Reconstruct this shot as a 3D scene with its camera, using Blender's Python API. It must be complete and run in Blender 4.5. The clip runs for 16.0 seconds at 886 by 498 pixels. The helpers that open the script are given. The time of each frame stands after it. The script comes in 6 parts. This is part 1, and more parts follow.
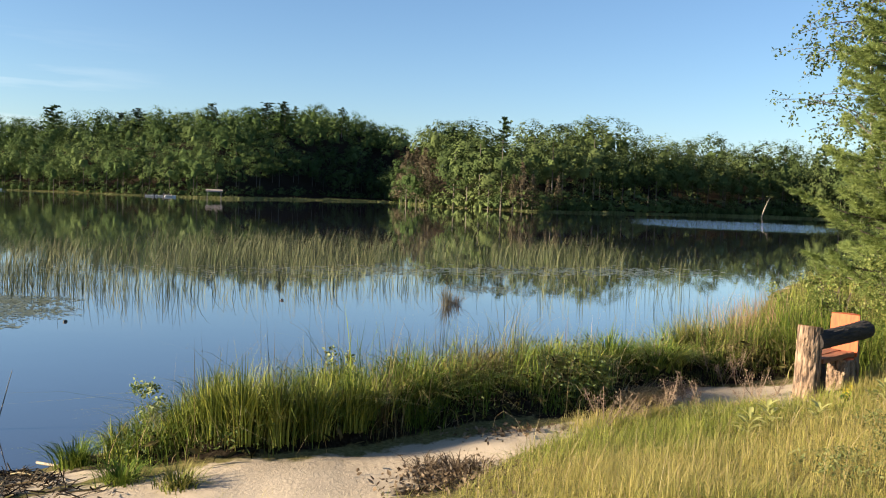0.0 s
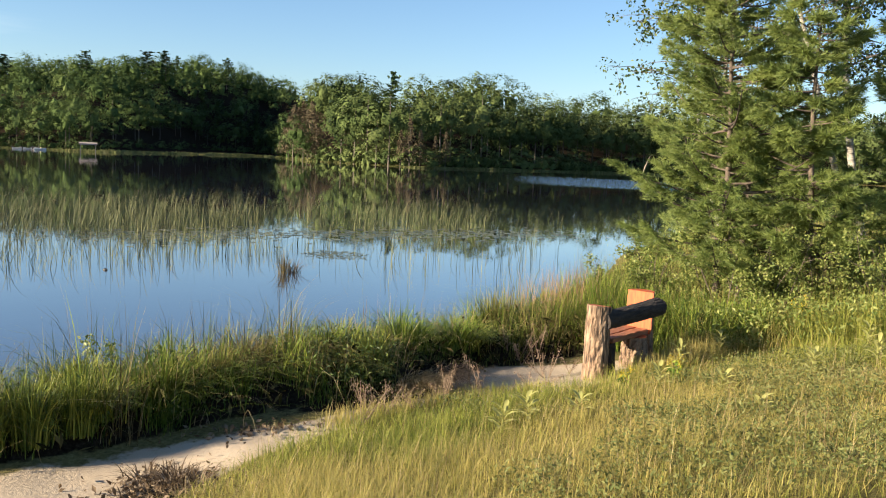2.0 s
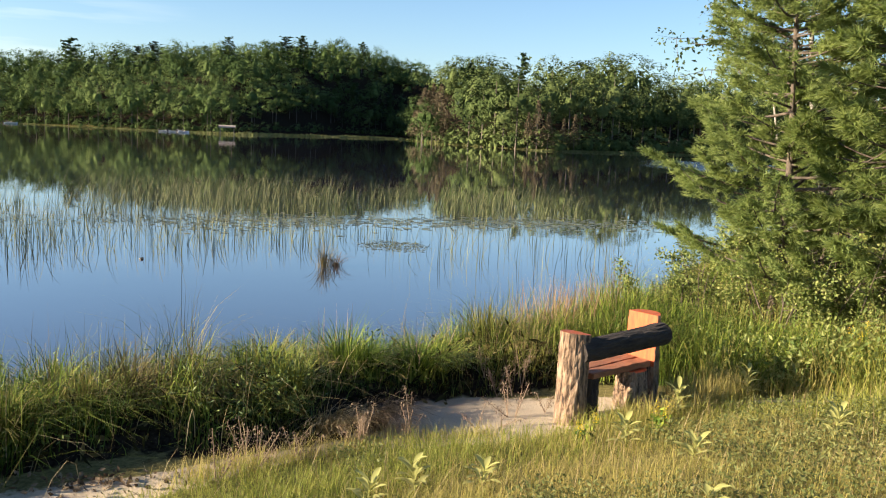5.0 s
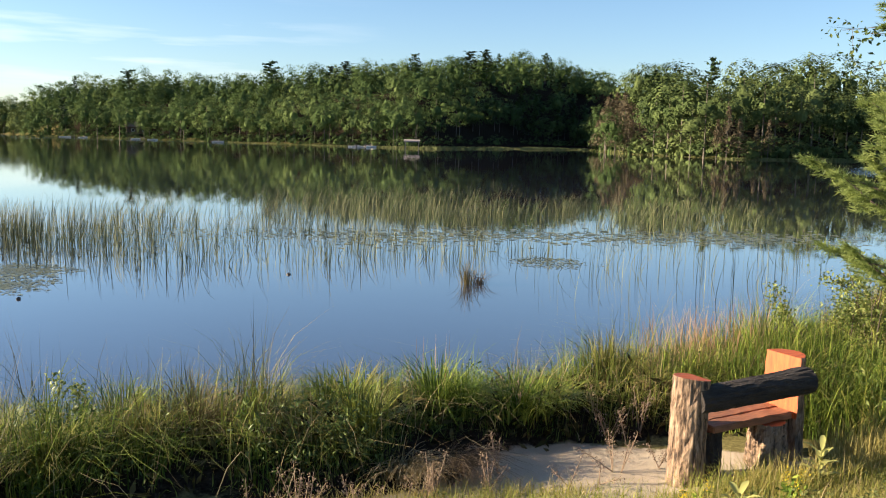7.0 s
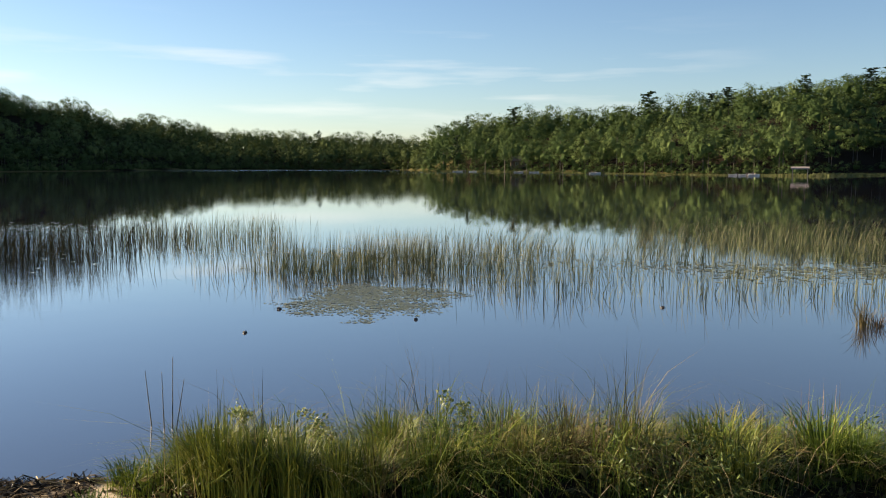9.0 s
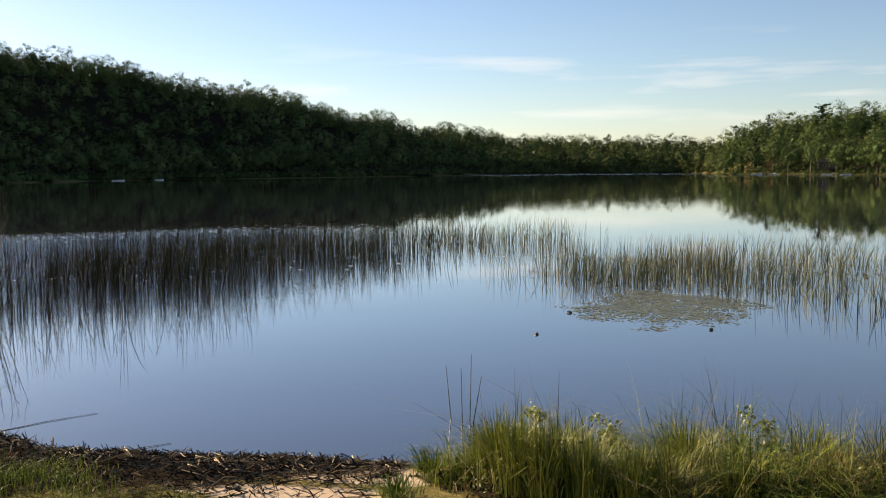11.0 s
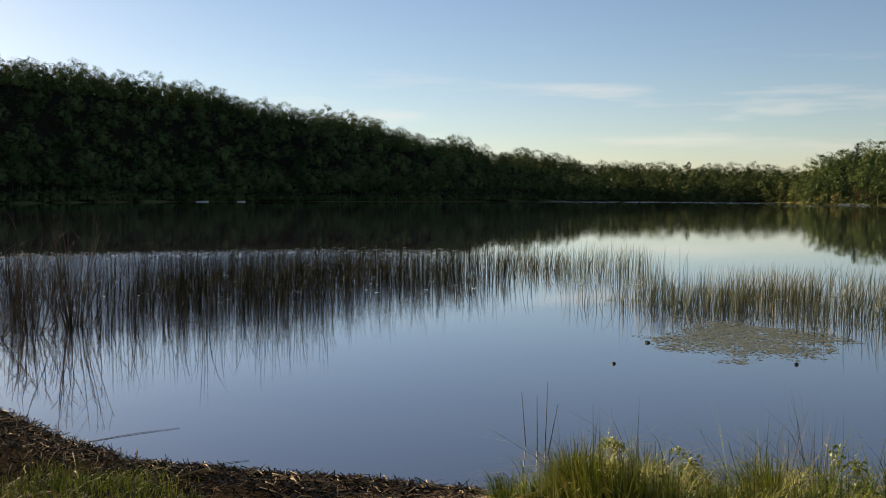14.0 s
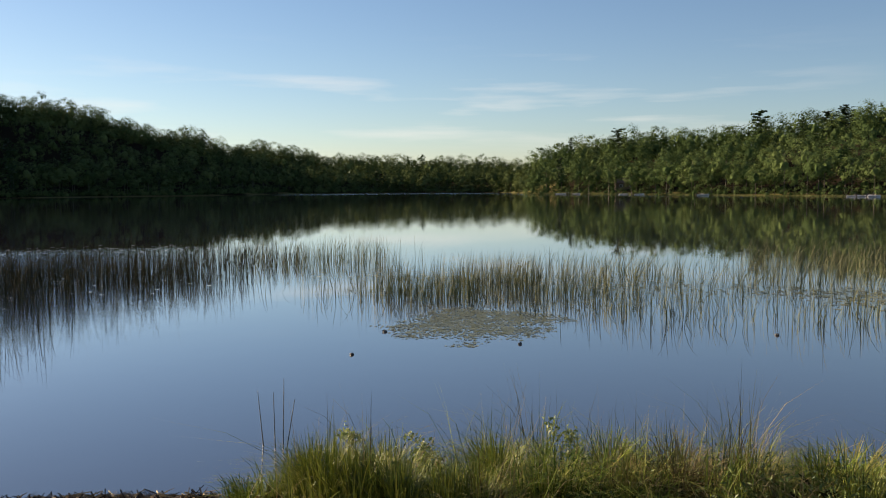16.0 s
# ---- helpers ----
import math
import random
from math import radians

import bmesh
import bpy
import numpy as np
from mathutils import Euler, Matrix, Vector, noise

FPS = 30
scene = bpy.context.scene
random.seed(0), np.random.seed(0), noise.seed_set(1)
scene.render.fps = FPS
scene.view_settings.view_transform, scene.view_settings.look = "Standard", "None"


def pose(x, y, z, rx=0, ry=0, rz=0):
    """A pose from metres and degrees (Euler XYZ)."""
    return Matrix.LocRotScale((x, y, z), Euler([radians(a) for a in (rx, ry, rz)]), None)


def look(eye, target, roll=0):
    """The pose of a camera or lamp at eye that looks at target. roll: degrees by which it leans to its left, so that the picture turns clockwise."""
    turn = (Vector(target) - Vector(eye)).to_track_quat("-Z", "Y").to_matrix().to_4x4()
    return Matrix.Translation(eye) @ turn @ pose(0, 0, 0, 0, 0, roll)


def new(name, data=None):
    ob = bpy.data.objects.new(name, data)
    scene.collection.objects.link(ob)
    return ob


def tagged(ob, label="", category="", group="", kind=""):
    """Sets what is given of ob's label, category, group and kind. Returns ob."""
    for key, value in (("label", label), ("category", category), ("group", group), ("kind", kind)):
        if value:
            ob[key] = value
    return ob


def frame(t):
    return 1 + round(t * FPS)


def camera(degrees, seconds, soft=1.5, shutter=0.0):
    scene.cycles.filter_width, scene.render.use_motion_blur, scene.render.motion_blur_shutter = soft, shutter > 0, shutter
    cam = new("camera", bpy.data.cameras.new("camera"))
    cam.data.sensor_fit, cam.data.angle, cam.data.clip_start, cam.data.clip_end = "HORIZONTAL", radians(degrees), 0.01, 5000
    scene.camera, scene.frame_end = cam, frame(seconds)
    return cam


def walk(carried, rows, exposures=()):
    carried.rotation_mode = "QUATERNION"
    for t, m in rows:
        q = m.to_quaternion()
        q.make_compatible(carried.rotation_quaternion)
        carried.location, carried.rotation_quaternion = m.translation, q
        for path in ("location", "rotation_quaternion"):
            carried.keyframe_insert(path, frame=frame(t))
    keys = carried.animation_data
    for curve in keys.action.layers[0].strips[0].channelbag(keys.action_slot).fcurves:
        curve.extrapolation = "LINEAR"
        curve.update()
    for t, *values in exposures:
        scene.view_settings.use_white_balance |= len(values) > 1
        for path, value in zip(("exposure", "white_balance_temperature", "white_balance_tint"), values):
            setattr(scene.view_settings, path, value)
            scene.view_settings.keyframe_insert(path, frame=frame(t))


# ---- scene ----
cam = camera(53.9, 16.0, 1.1)
PATH = [
    (0, (0.499, 1.891, 2.507), (0.438, 3.887, 2.387), 2.1),
    (0.5, (0.732, 1.986, 2.604), (0.762, 3.981, 2.47), 1.4),
    (1, (1.067, 2.078, 2.648), (1.125, 4.068, 2.452), 2.3),
    (1.5, (1.367, 2.232, 2.669), (1.495, 4.212, 2.419), 3.1),
    (2, (1.705, 2.454, 2.762), (1.892, 4.434, 2.55), 2.6),
    (2.5, (2.089, 2.55, 2.836), (2.258, 4.535, 2.655), 2.9),
    (3, (2.413, 2.903, 2.79), (2.549, 4.89, 2.606), 3.6),
    (3.5, (2.666, 3.008, 2.896), (2.713, 4.998, 2.707), 2.4),
    (3.7, (2.775, 3.118, 2.898), (2.767, 5.107, 2.696), 2.0),
    (5.8, (3.954, 4.624, 2.903), (3.799, 6.599, 2.629), 3.5),
    (6, (4.03, 4.727, 2.904), (3.857, 6.702, 2.64), 3.8),
    (6.5, (4.131, 4.988, 2.921), (3.85, 6.952, 2.666), 2.8),
    (7, (4.188, 5.088, 2.929), (3.656, 6.999, 2.675), 1.4),
    (7.5, (4.238, 5.079, 2.969), (3.497, 6.924, 2.753), 0.9),
    (8, (4.262, 5.039, 2.975), (3.326, 6.794, 2.775), 0.1),
    (8.5, (4.23, 5.05, 2.974), (3.103, 6.69, 2.775), 0.0),
    (8.7, (4.22, 5.045, 2.972), (3.027, 6.638, 2.775), 0.0),
    (10.8, (4.169, 4.947, 2.983), (2.51, 6.048, 2.793), -0.5),
    (11, (4.19, 4.932, 2.991), (2.487, 5.965, 2.808), -0.6),
    (11.5, (4.199, 4.877, 2.99), (2.39, 5.713, 2.827), -0.7),
    (12, (4.179, 4.844, 2.992), (2.295, 5.497, 2.838), -0.3),
    (12.5, (4.185, 4.812, 2.991), (2.26, 5.336, 2.846), -0.0),
    (13, (4.183, 4.798, 2.999), (2.248, 5.284, 2.869), 0.1),
    (13.5, (4.181, 4.836, 3.002), (2.288, 5.47, 2.875), 0.1),
    (14, (4.171, 4.891, 2.991), (2.382, 5.777, 2.866), 0.2),
    (14.5, (4.197, 4.916, 3.003), (2.517, 5.995, 2.882), -0.0),
    (15, (4.155, 4.972, 2.979), (2.567, 6.183, 2.857), -0.2),
    (15.5, (4.202, 4.958, 2.987), (2.695, 6.266, 2.857), -0.1),
    (16, (4.196, 4.992, 3.003), (2.744, 6.36, 2.86), -0.4),
]
walk(cam, [(t, look(eye, target, roll)) for t, eye, target, roll in PATH],
     [(0, 1.64, 6520, 12), (1.2, 1.72, 6560, 12), (3, 1.73, 6560, 12), (6, 1.86, 6600, 13), (7, 1.78, 6600, 13), (8.5, 1.44, 6820, 14), (11, 1.42, 7500, 20), (11.6, 1.3, 7600, 21), (12.8, 1.22, 7800, 23), (13.6, 1.18, 7800, 21), (14.5, 1.0, 7500, 18), (15.2, 1.06, 7250, 17), (16, 1.15, 7120, 17)])

# ---- light ----
SUN_AZ, SUN_EL = 105.0, 17.0          # degrees left of +y, and above the horizon
sun_way = Vector((-math.sin(radians(SUN_AZ)) * math.cos(radians(SUN_EL)), math.cos(radians(SUN_AZ)) * math.cos(radians(SUN_EL)), math.sin(radians(SUN_EL))))
sun = new("sun", bpy.data.lights.new("sun", "SUN"))
sun.data.energy, sun.data.angle, sun.data.color = 5.0, radians(0.6), (1.0, 0.85, 0.63)
sun.matrix_world = look(sun_way * 100, (0, 0, 0))

world = bpy.data.worlds.new("evening_sky")
scene.world = world
world.use_nodes = True
wn = world.node_tree.nodes
wl = world.node_tree.links
wn.clear()
sky = wn.new("ShaderNodeTexSky")
sky.sky_type, sky.sun_disc = "NISHITA", False
sky.sun_elevation, sky.sun_rotation = radians(SUN_EL), radians(-SUN_AZ)
sky.air_density, sky.dust_density, sky.ozone_density = 1.0, 0.18, 4.0
wbg = wn.new("ShaderNodeBackground")
wbg.inputs["Strength"].default_value = 0.06
wout = wn.new("ShaderNodeOutputWorld")
# thin streaks of high cloud, low over the far end of the lake
wtc = wn.new("ShaderNodeTexCoord")
wmap = wn.new("ShaderNodeMapping")
wmap.inputs["Scale"].default_value = (2.2, 2.2, 22.0)
wnoise = wn.new("ShaderNodeTexNoise")
wnoise.inputs["Scale"].default_value, wnoise.inputs["Detail"].default_value = 2.0, 5.0
wramp = wn.new("ShaderNodeValToRGB")
wramp.color_ramp.elements[0].position, wramp.color_ramp.elements[1].position = 0.52, 0.78
wsep = wn.new("ShaderNodeSeparateXYZ")
wband = wn.new("ShaderNodeValToRGB")
for p, c in ((0.03, 0.0), (0.075, 1.0), (0.11, 0.8), (0.17, 0.0)):
    e = wband.color_ramp.elements.new(p)
    e.color = (c, c, c, 1)
wband.color_ramp.elements.remove(wband.color_ramp.elements[0])
wband.color_ramp.elements[-1].color = (0, 0, 0, 1)
wmul = wn.new("ShaderNodeMath")
wmul.operation = "MULTIPLY"
wmul2 = wn.new("ShaderNodeMath")
wmul2.operation = "MULTIPLY"
wmul2.inputs[1].default_value = 0.6
wmix = wn.new("ShaderNodeMixRGB")
wmix.inputs[2].default_value = (7.5, 7.6, 7.2, 1)
wl.new(wtc.outputs["Generated"], wmap.inputs["Vector"])
wl.new(wmap.outputs["Vector"], wnoise.inputs["Vector"])
wl.new(wnoise.outputs["Fac"], wramp.inputs["Fac"])
wl.new(wtc.outputs["Generated"], wsep.inputs["Vector"])
wl.new(wsep.outputs["Z"], wband.inputs["Fac"])
wl.new(wramp.outputs["Color"], wmul.inputs[0])
wl.new(wband.outputs["Color"], wmul.inputs[1])
wdot = wn.new("ShaderNodeVectorMath")
wdot.operation = "DOT_PRODUCT"
wdot.inputs[1].default_value = (-math.sin(radians(48)), math.cos(radians(48)), 0.0)
wside = wn.new("ShaderNodeMapRange")
wside.inputs["From Min"].default_value, wside.inputs["From Max"].default_value = 0.86, 0.97
wmul3 = wn.new("ShaderNodeMath")
wmul3.operation = "MULTIPLY"
wl.new(wtc.outputs["Generated"], wdot.inputs[0])
wl.new(wdot.outputs["Value"], wside.inputs["Value"])
wl.new(wmul.outputs[0], wmul3.inputs[0])
wl.new(wside.outputs["Result"], wmul3.inputs[1])
wl.new(wmul3.outputs[0], wmul2.inputs[0])
wl.new(wmul2.outputs[0], wmix.inputs["Fac"])
wl.new(sky.outputs["Color"], wmix.inputs[1])
wl.new(wmix.outputs["Color"], wbg.inputs["Color"])
wl.new(wbg.outputs["Background"], wout.inputs["Surface"])


# ---- materials ----
def material(name):
    m = bpy.data.materials.new(name)
    m.use_nodes = True
    n = m.node_tree.nodes
    n.clear()
    out = n.new("ShaderNodeOutputMaterial")
    b = n.new("ShaderNodeBsdfPrincipled")
    m.node_tree.links.new(b.outputs["BSDF"], out.inputs["Surface"])
    return m, n, m.node_tree.links, b, out


def ramp(n, stops):
    r = n.new("ShaderNodeValToRGB")
    els = r.color_ramp.elements
    for p, c in stops[1:-1]:
        els.new(p)
    for e, (p, c) in zip(els, stops):
        e.position, e.color = p, (*c, 1)
    return r


def noise_node(n, l, vec, scale, detail=4.0, rough=0.55, stretch=None):
    t = n.new("ShaderNodeTexNoise")
    t.inputs["Scale"].default_value, t.inputs["Detail"].default_value, t.inputs["Roughness"].default_value = scale, detail, rough
    if stretch:
        mp = n.new("ShaderNodeMapping")
        mp.inputs["Scale"].default_value = stretch
        l.new(vec, mp.inputs["Vector"])
        l.new(mp.outputs["Vector"], t.inputs["Vector"])
    else:
        l.new(vec, t.inputs["Vector"])
    return t


def bump(n, l, b, height, strength, distance):
    k = n.new("ShaderNodeBump")
    k.inputs["Strength"].default_value, k.inputs["Distance"].default_value = strength, distance
    l.new(height, k.inputs["Height"])
    l.new(k.outputs["Normal"], b.inputs["Normal"])
    return k


def leaf_material(name, dark, mid, light, glow=0.35, rough=0.5, spec=0.3, source="island", patch=0.0, tip=None):
    """Foliage: tone varies by leaf, by plant and by patch of ground; light passes through."""
    m, n, l, b, out = material(name)
    if source == "island":
        src = n.new("ShaderNodeNewGeometry").outputs["Random Per Island"]
    else:
        at = n.new("ShaderNodeAttribute")
        at.attribute_name = "tone"
        inf = n.new("ShaderNodeObjectInfo")
        ad = n.new("ShaderNodeMath")
        ad.operation = "ADD"
        l.new(at.outputs["Fac"], ad.inputs[0])
        l.new(inf.outputs["Random"], ad.inputs[1])
        fr = n.new("ShaderNodeMath")
        fr.operation = "FRACT"
        l.new(ad.outputs[0], fr.inputs[0])
        isl = n.new("ShaderNodeNewGeometry").outputs["Random Per Island"]
        mx = n.new("ShaderNodeMix")
        mx.inputs["Factor"].default_value = 0.16
        l.new(fr.outputs[0], mx.inputs["A"])
        l.new(isl, mx.inputs["B"])
        src = mx.outputs["Result"]
    if patch:
        tc = n.new("ShaderNodeTexCoord")
        t = noise_node(n, l, tc.outputs["Object"], patch, 3)
        mx2 = n.new("ShaderNodeMix")
        mx2.inputs["Factor"].default_value = 0.38
        st = n.new("ShaderNodeMapRange")
        st.inputs["From Min"].default_value, st.inputs["From Max"].default_value = 0.3, 0.7
        l.new(t.outputs["Fac"], st.inputs["Value"])
        l.new(src, mx2.inputs["A"])
        l.new(st.outputs["Result"], mx2.inputs["B"])
        src = mx2.outputs["Result"]
    r = ramp(n, [(0.1, dark), (0.5, mid), (0.9, light)])
    l.new(src, r.inputs["Fac"])
    col = r.outputs["Color"]
    if tip:
        at = n.new("ShaderNodeAttribute")
        at.attribute_name = "tip"
        mt = n.new("ShaderNodeMixRGB")
        mt.inputs[2].default_value = (*tip, 1)
        l.new(at.outputs["Fac"], mt.inputs["Fac"])
        l.new(col, mt.inputs[1])
        col = mt.outputs["Color"]
    l.new(col, b.inputs["Base Color"])
    b.inputs["Roughness"].default_value = rough
    b.inputs["Specular IOR Level"].default_value = spec
    tr = n.new("ShaderNodeBsdfTranslucent")
    l.new(col, tr.inputs["Color"])
    ms = n.new("ShaderNodeMixShader")
    ms.inputs["Fac"].default_value = glow
    l.new(b.outputs["BSDF"], ms.inputs[1])
    l.new(tr.outputs["BSDF"], ms.inputs[2])
    l.new(ms.outputs["Shader"], out.inputs["Surface"])
    return m


def plain_material(name, a, c, scale=8.0, rough=0.7, bump_d=0.01, bump_s=0.5, metal=0.0, stretch=None, scale2=None):
    m, n, l, b, out = material(name)
    tc = n.new("ShaderNodeTexCoord")
    t = noise_node(n, l, tc.outputs["Object"], scale, 6, 0.6, stretch)
    r = ramp(n, [(0.3, a), (0.7, c)])
    l.new(t.outputs["Fac"], r.inputs["Fac"])
    l.new(r.outputs["Color"], b.inputs["Base Color"])
    b.inputs["Roughness"].default_value, b.inputs["Metallic"].default_value = rough, metal
    t2 = noise_node(n, l, tc.outputs["Object"], scale2 or scale * 3, 5, 0.6, stretch)
    bump(n, l, b, t2.outputs["Fac"], bump_s, bump_d)
    return m


def ground_material():
    m, n, l, b, out = material("shore_ground")
    tc = n.new("ShaderNodeTexCoord").outputs["Object"]
    big = noise_node(n, l, tc, 0.9, 5)
    fine = noise_node(n, l, tc, 26.0, 6, 0.65)
    grain = noise_node(n, l, tc, 190.0, 3, 0.7)
    # soil under the grass
    soil = ramp(n, [(0.25, (0.065, 0.058, 0.024)), (0.5, (0.15, 0.13, 0.052)), (0.75, (0.25, 0.215, 0.095))])
    l.new(fine.outputs["Fac"], soil.inputs["Fac"])
    sand = ramp(n, [(0.2, (0.30, 0.24, 0.17)), (0.5, (0.44, 0.36, 0.262)), (0.8, (0.57, 0.475, 0.355))])
    mixv = n.new("ShaderNodeMix")
    mixv.inputs["Factor"].default_value = 0.5
    l.new(big.outputs["Fac"], mixv.inputs["A"])
    l.new(grain.outputs["Fac"], mixv.inputs["B"])
    l.new(mixv.outputs["Result"], sand.inputs["Fac"])
    at = n.new("ShaderNodeAttribute")
    at.attribute_name = "sand"
    edge = n.new("ShaderNodeMath")
    edge.operation = "ADD"
    off = n.new("ShaderNodeMapRange")
    off.inputs["From Min"].default_value, off.inputs["From Max"].default_value = 0.28, 0.72
    off.inputs["To Min"].default_value, off.inputs["To Max"].default_value = -0.32, 0.32
    mid = noise_node(n, l, tc, 5.0, 6, 0.7)
    l.new(mid.outputs["Fac"], off.inputs["Value"])
    l.new(at.outputs["Fac"], edge.inputs[0])
    l.new(off.outputs["Result"], edge.inputs[1])
    er = n.new("ShaderNodeMapRange")
    er.inputs["From Min"].default_value, er.inputs["From Max"].default_value = 0.38, 0.62
    l.new(edge.outputs[0], er.inputs["Value"])
    c1 = n.new("ShaderNodeMixRGB")
    l.new(er.outputs["Result"], c1.inputs["Fac"])
    l.new(soil.outputs["Color"], c1.inputs[1])
    l.new(sand.outputs["Color"], c1.inputs[2])
    # dark wet litter at the water's edge, and shade put under the bank grass
    at2 = n.new("ShaderNodeAttribute")
    at2.attribute_name = "litter"
    lr = n.new("ShaderNodeMapRange")
    lr.inputs["From Min"].default_value, lr.inputs["From Max"].default_value = 0.35, 0.65
    ed2 = n.new("ShaderNodeMath")
    ed2.operation = "ADD"
    l.new(at2.outputs["Fac"], ed2.inputs[0])
    l.new(off.outputs["Result"], ed2.inputs[1])
    l.new(ed2.outputs[0], lr.inputs["Value"])
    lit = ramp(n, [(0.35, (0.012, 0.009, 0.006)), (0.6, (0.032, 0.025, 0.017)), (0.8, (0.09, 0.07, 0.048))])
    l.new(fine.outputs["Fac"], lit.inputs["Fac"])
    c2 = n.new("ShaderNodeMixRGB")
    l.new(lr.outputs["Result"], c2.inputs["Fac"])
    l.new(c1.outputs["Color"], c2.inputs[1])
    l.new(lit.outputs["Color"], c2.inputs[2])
    l.new(c2.outputs["Color"], b.inputs["Base Color"])
    b.inputs["Roughness"].default_value = 0.95
    b.inputs["Specular IOR Level"].default_value = 0.0
    hm = n.new("ShaderNodeMath")
    hm.operation = "ADD"
    l.new(mid.outputs["Fac"], hm.inputs[0])
    l.new(fine.outputs["Fac"], hm.inputs[1])
    bump(n, l, b, hm.outputs[0], 0.4, 0.022)
    return m


def water_material():
    m, n, l, b, out = material("lake_water")
    tc = n.new("ShaderNodeTexCoord").outputs["Object"]
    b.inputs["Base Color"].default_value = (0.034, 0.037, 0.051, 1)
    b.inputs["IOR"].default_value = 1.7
    b.inputs["Roughness"].default_value = 0.003
    # a breath of ripple everywhere, and ruffled lanes far out
    soft_r = noise_node(n, l, tc, 1.3, 2, 0.5, (1, 1, 1))
    at = n.new("ShaderNodeAttribute")
    at.attribute_name = "ruffle"
    rip = noise_node(n, l, tc, 2.6, 6, 0.62)
    mul = n.new("ShaderNodeMath")
    mul.operation = "MULTIPLY"
    l.new(rip.outputs["Fac"], mul.inputs[0])
    l.new(at.outputs["Fac"], mul.inputs[1])
    k1 = n.new("ShaderNodeBump")
    k1.inputs["Strength"].default_value, k1.inputs["Distance"].default_value = 1.0, 0.0009
    l.new(soft_r.outputs["Fac"], k1.inputs["Height"])
    shiver = noise_node(n, l, tc, 11.0, 2, 0.5)
    k0 = n.new("ShaderNodeBump")
    k0.inputs["Strength"].default_value, k0.inputs["Distance"].default_value = 1.0, 0.0002
    l.new(shiver.outputs["Fac"], k0.inputs["Height"])
    l.new(k0.outputs["Normal"], k1.inputs["Normal"])
    k2 = n.new("ShaderNodeBump")
    k2.inputs["Strength"].default_value, k2.inputs["Distance"].default_value = 1.0, 0.12
    l.new(mul.outputs[0], k2.inputs["Height"])
    l.new(k1.outputs["Normal"], k2.inputs["Normal"])
    l.new(k2.outputs["Normal"], b.inputs["Normal"])
    b.inputs["Coat Weight"].default_value, b.inputs["Coat IOR"].default_value, b.inputs["Coat Roughness"].default_value = 0.7, 1.33, 0.003
    l.new(k2.outputs["Normal"], b.inputs["Coat Normal"])
    return m


M_GROUND = ground_material()
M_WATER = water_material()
M_FAR_LEAF = leaf_material("far_broadleaf", (0.044, 0.074, 0.024), (0.078, 0.118, 0.039), (0.138, 0.182, 0.062), 0.15, 0.8, 0.02, "tone", patch=0.012)
# darker copy of the far leaves, with the hill's shade put into the colour
M_FAR_SHADED = leaf_material("far_shaded_leaf", (0.046, 0.068, 0.024), (0.078, 0.108, 0.037), (0.118, 0.148, 0.052), 0.08, 0.8, 0.015, "tone")
M_FAR_PINE = leaf_material("far_needles", (0.016, 0.036, 0.012), (0.028, 0.055, 0.016), (0.045, 0.075, 0.02), 0.15, 0.6, 0.2, "tone")
M_DEAD = leaf_material("dead_needles", (0.065, 0.052, 0.032), (0.105, 0.084, 0.052), (0.155, 0.128, 0.082), 0.2, 0.8, 0.1, "tone")
M_FAR_TRUNK = plain_material("far_bark", (0.06, 0.05, 0.04), (0.15, 0.13, 0.10), 1.5, 0.9, 0.05)
M_MARSH = leaf_material("marsh_grass", (0.10, 0.12, 0.04), (0.16, 0.175, 0.06), (0.25, 0.24, 0.10), 0.3, 0.7, 0.2, patch=0.03)
M_BANK = leaf_material("bank_grass", (0.018, 0.032, 0.007), (0.09, 0.12, 0.023), (0.31, 0.30, 0.072), 0.08, 0.6, 0.04, patch=1.1, tip=(0.30, 0.25, 0.085))
# dark dead stems that carry the shade low in the bank grass
M_THATCH_SHADE = leaf_material("thatch_shade", (0.018, 0.018, 0.007), (0.045, 0.042, 0.016), (0.13, 0.105, 0.042), 0.05, 0.85, 0.0)
M_LUSH = leaf_material("lush_grass", (0.022, 0.045, 0.008), (0.10, 0.152, 0.024), (0.29, 0.33, 0.058), 0.10, 0.55, 0.04, patch=1.5)
M_DRY = leaf_material("meadow_grass", (0.15, 0.18, 0.036), (0.31, 0.285, 0.068), (0.49, 0.40, 0.13), 0.4, 0.65, 0.2, patch=0.55, tip=(0.47, 0.375, 0.145))
M_FRESH = leaf_material("fresh_meadow", (0.10, 0.135, 0.024), (0.23, 0.25, 0.045), (0.40, 0.38, 0.10), 0.3, 0.6, 0.15, patch=0.9)
M_HERB = leaf_material("meadow_herb", (0.080, 0.105, 0.030), (0.14, 0.158, 0.050), (0.23, 0.23, 0.083), 0.3, 0.6, 0.2, patch=0.8)
M_STRAW = leaf_material("straw", (0.24, 0.17, 0.075), (0.36, 0.27, 0.13), (0.50, 0.40, 0.22), 0.25, 0.7, 0.2)
M_PLUME = leaf_material("seed_plume", (0.34, 0.20, 0.12), (0.44, 0.28, 0.17), (0.52, 0.36, 0.22), 0.5, 0.8, 0.1)
M_REED = leaf_material("bulrush", (0.026, 0.036, 0.016), (0.072, 0.088, 0.036), (0.20, 0.20, 0.092), 0.05, 0.6, 0.15, patch=0.25, tip=(0.20, 0.185, 0.095))
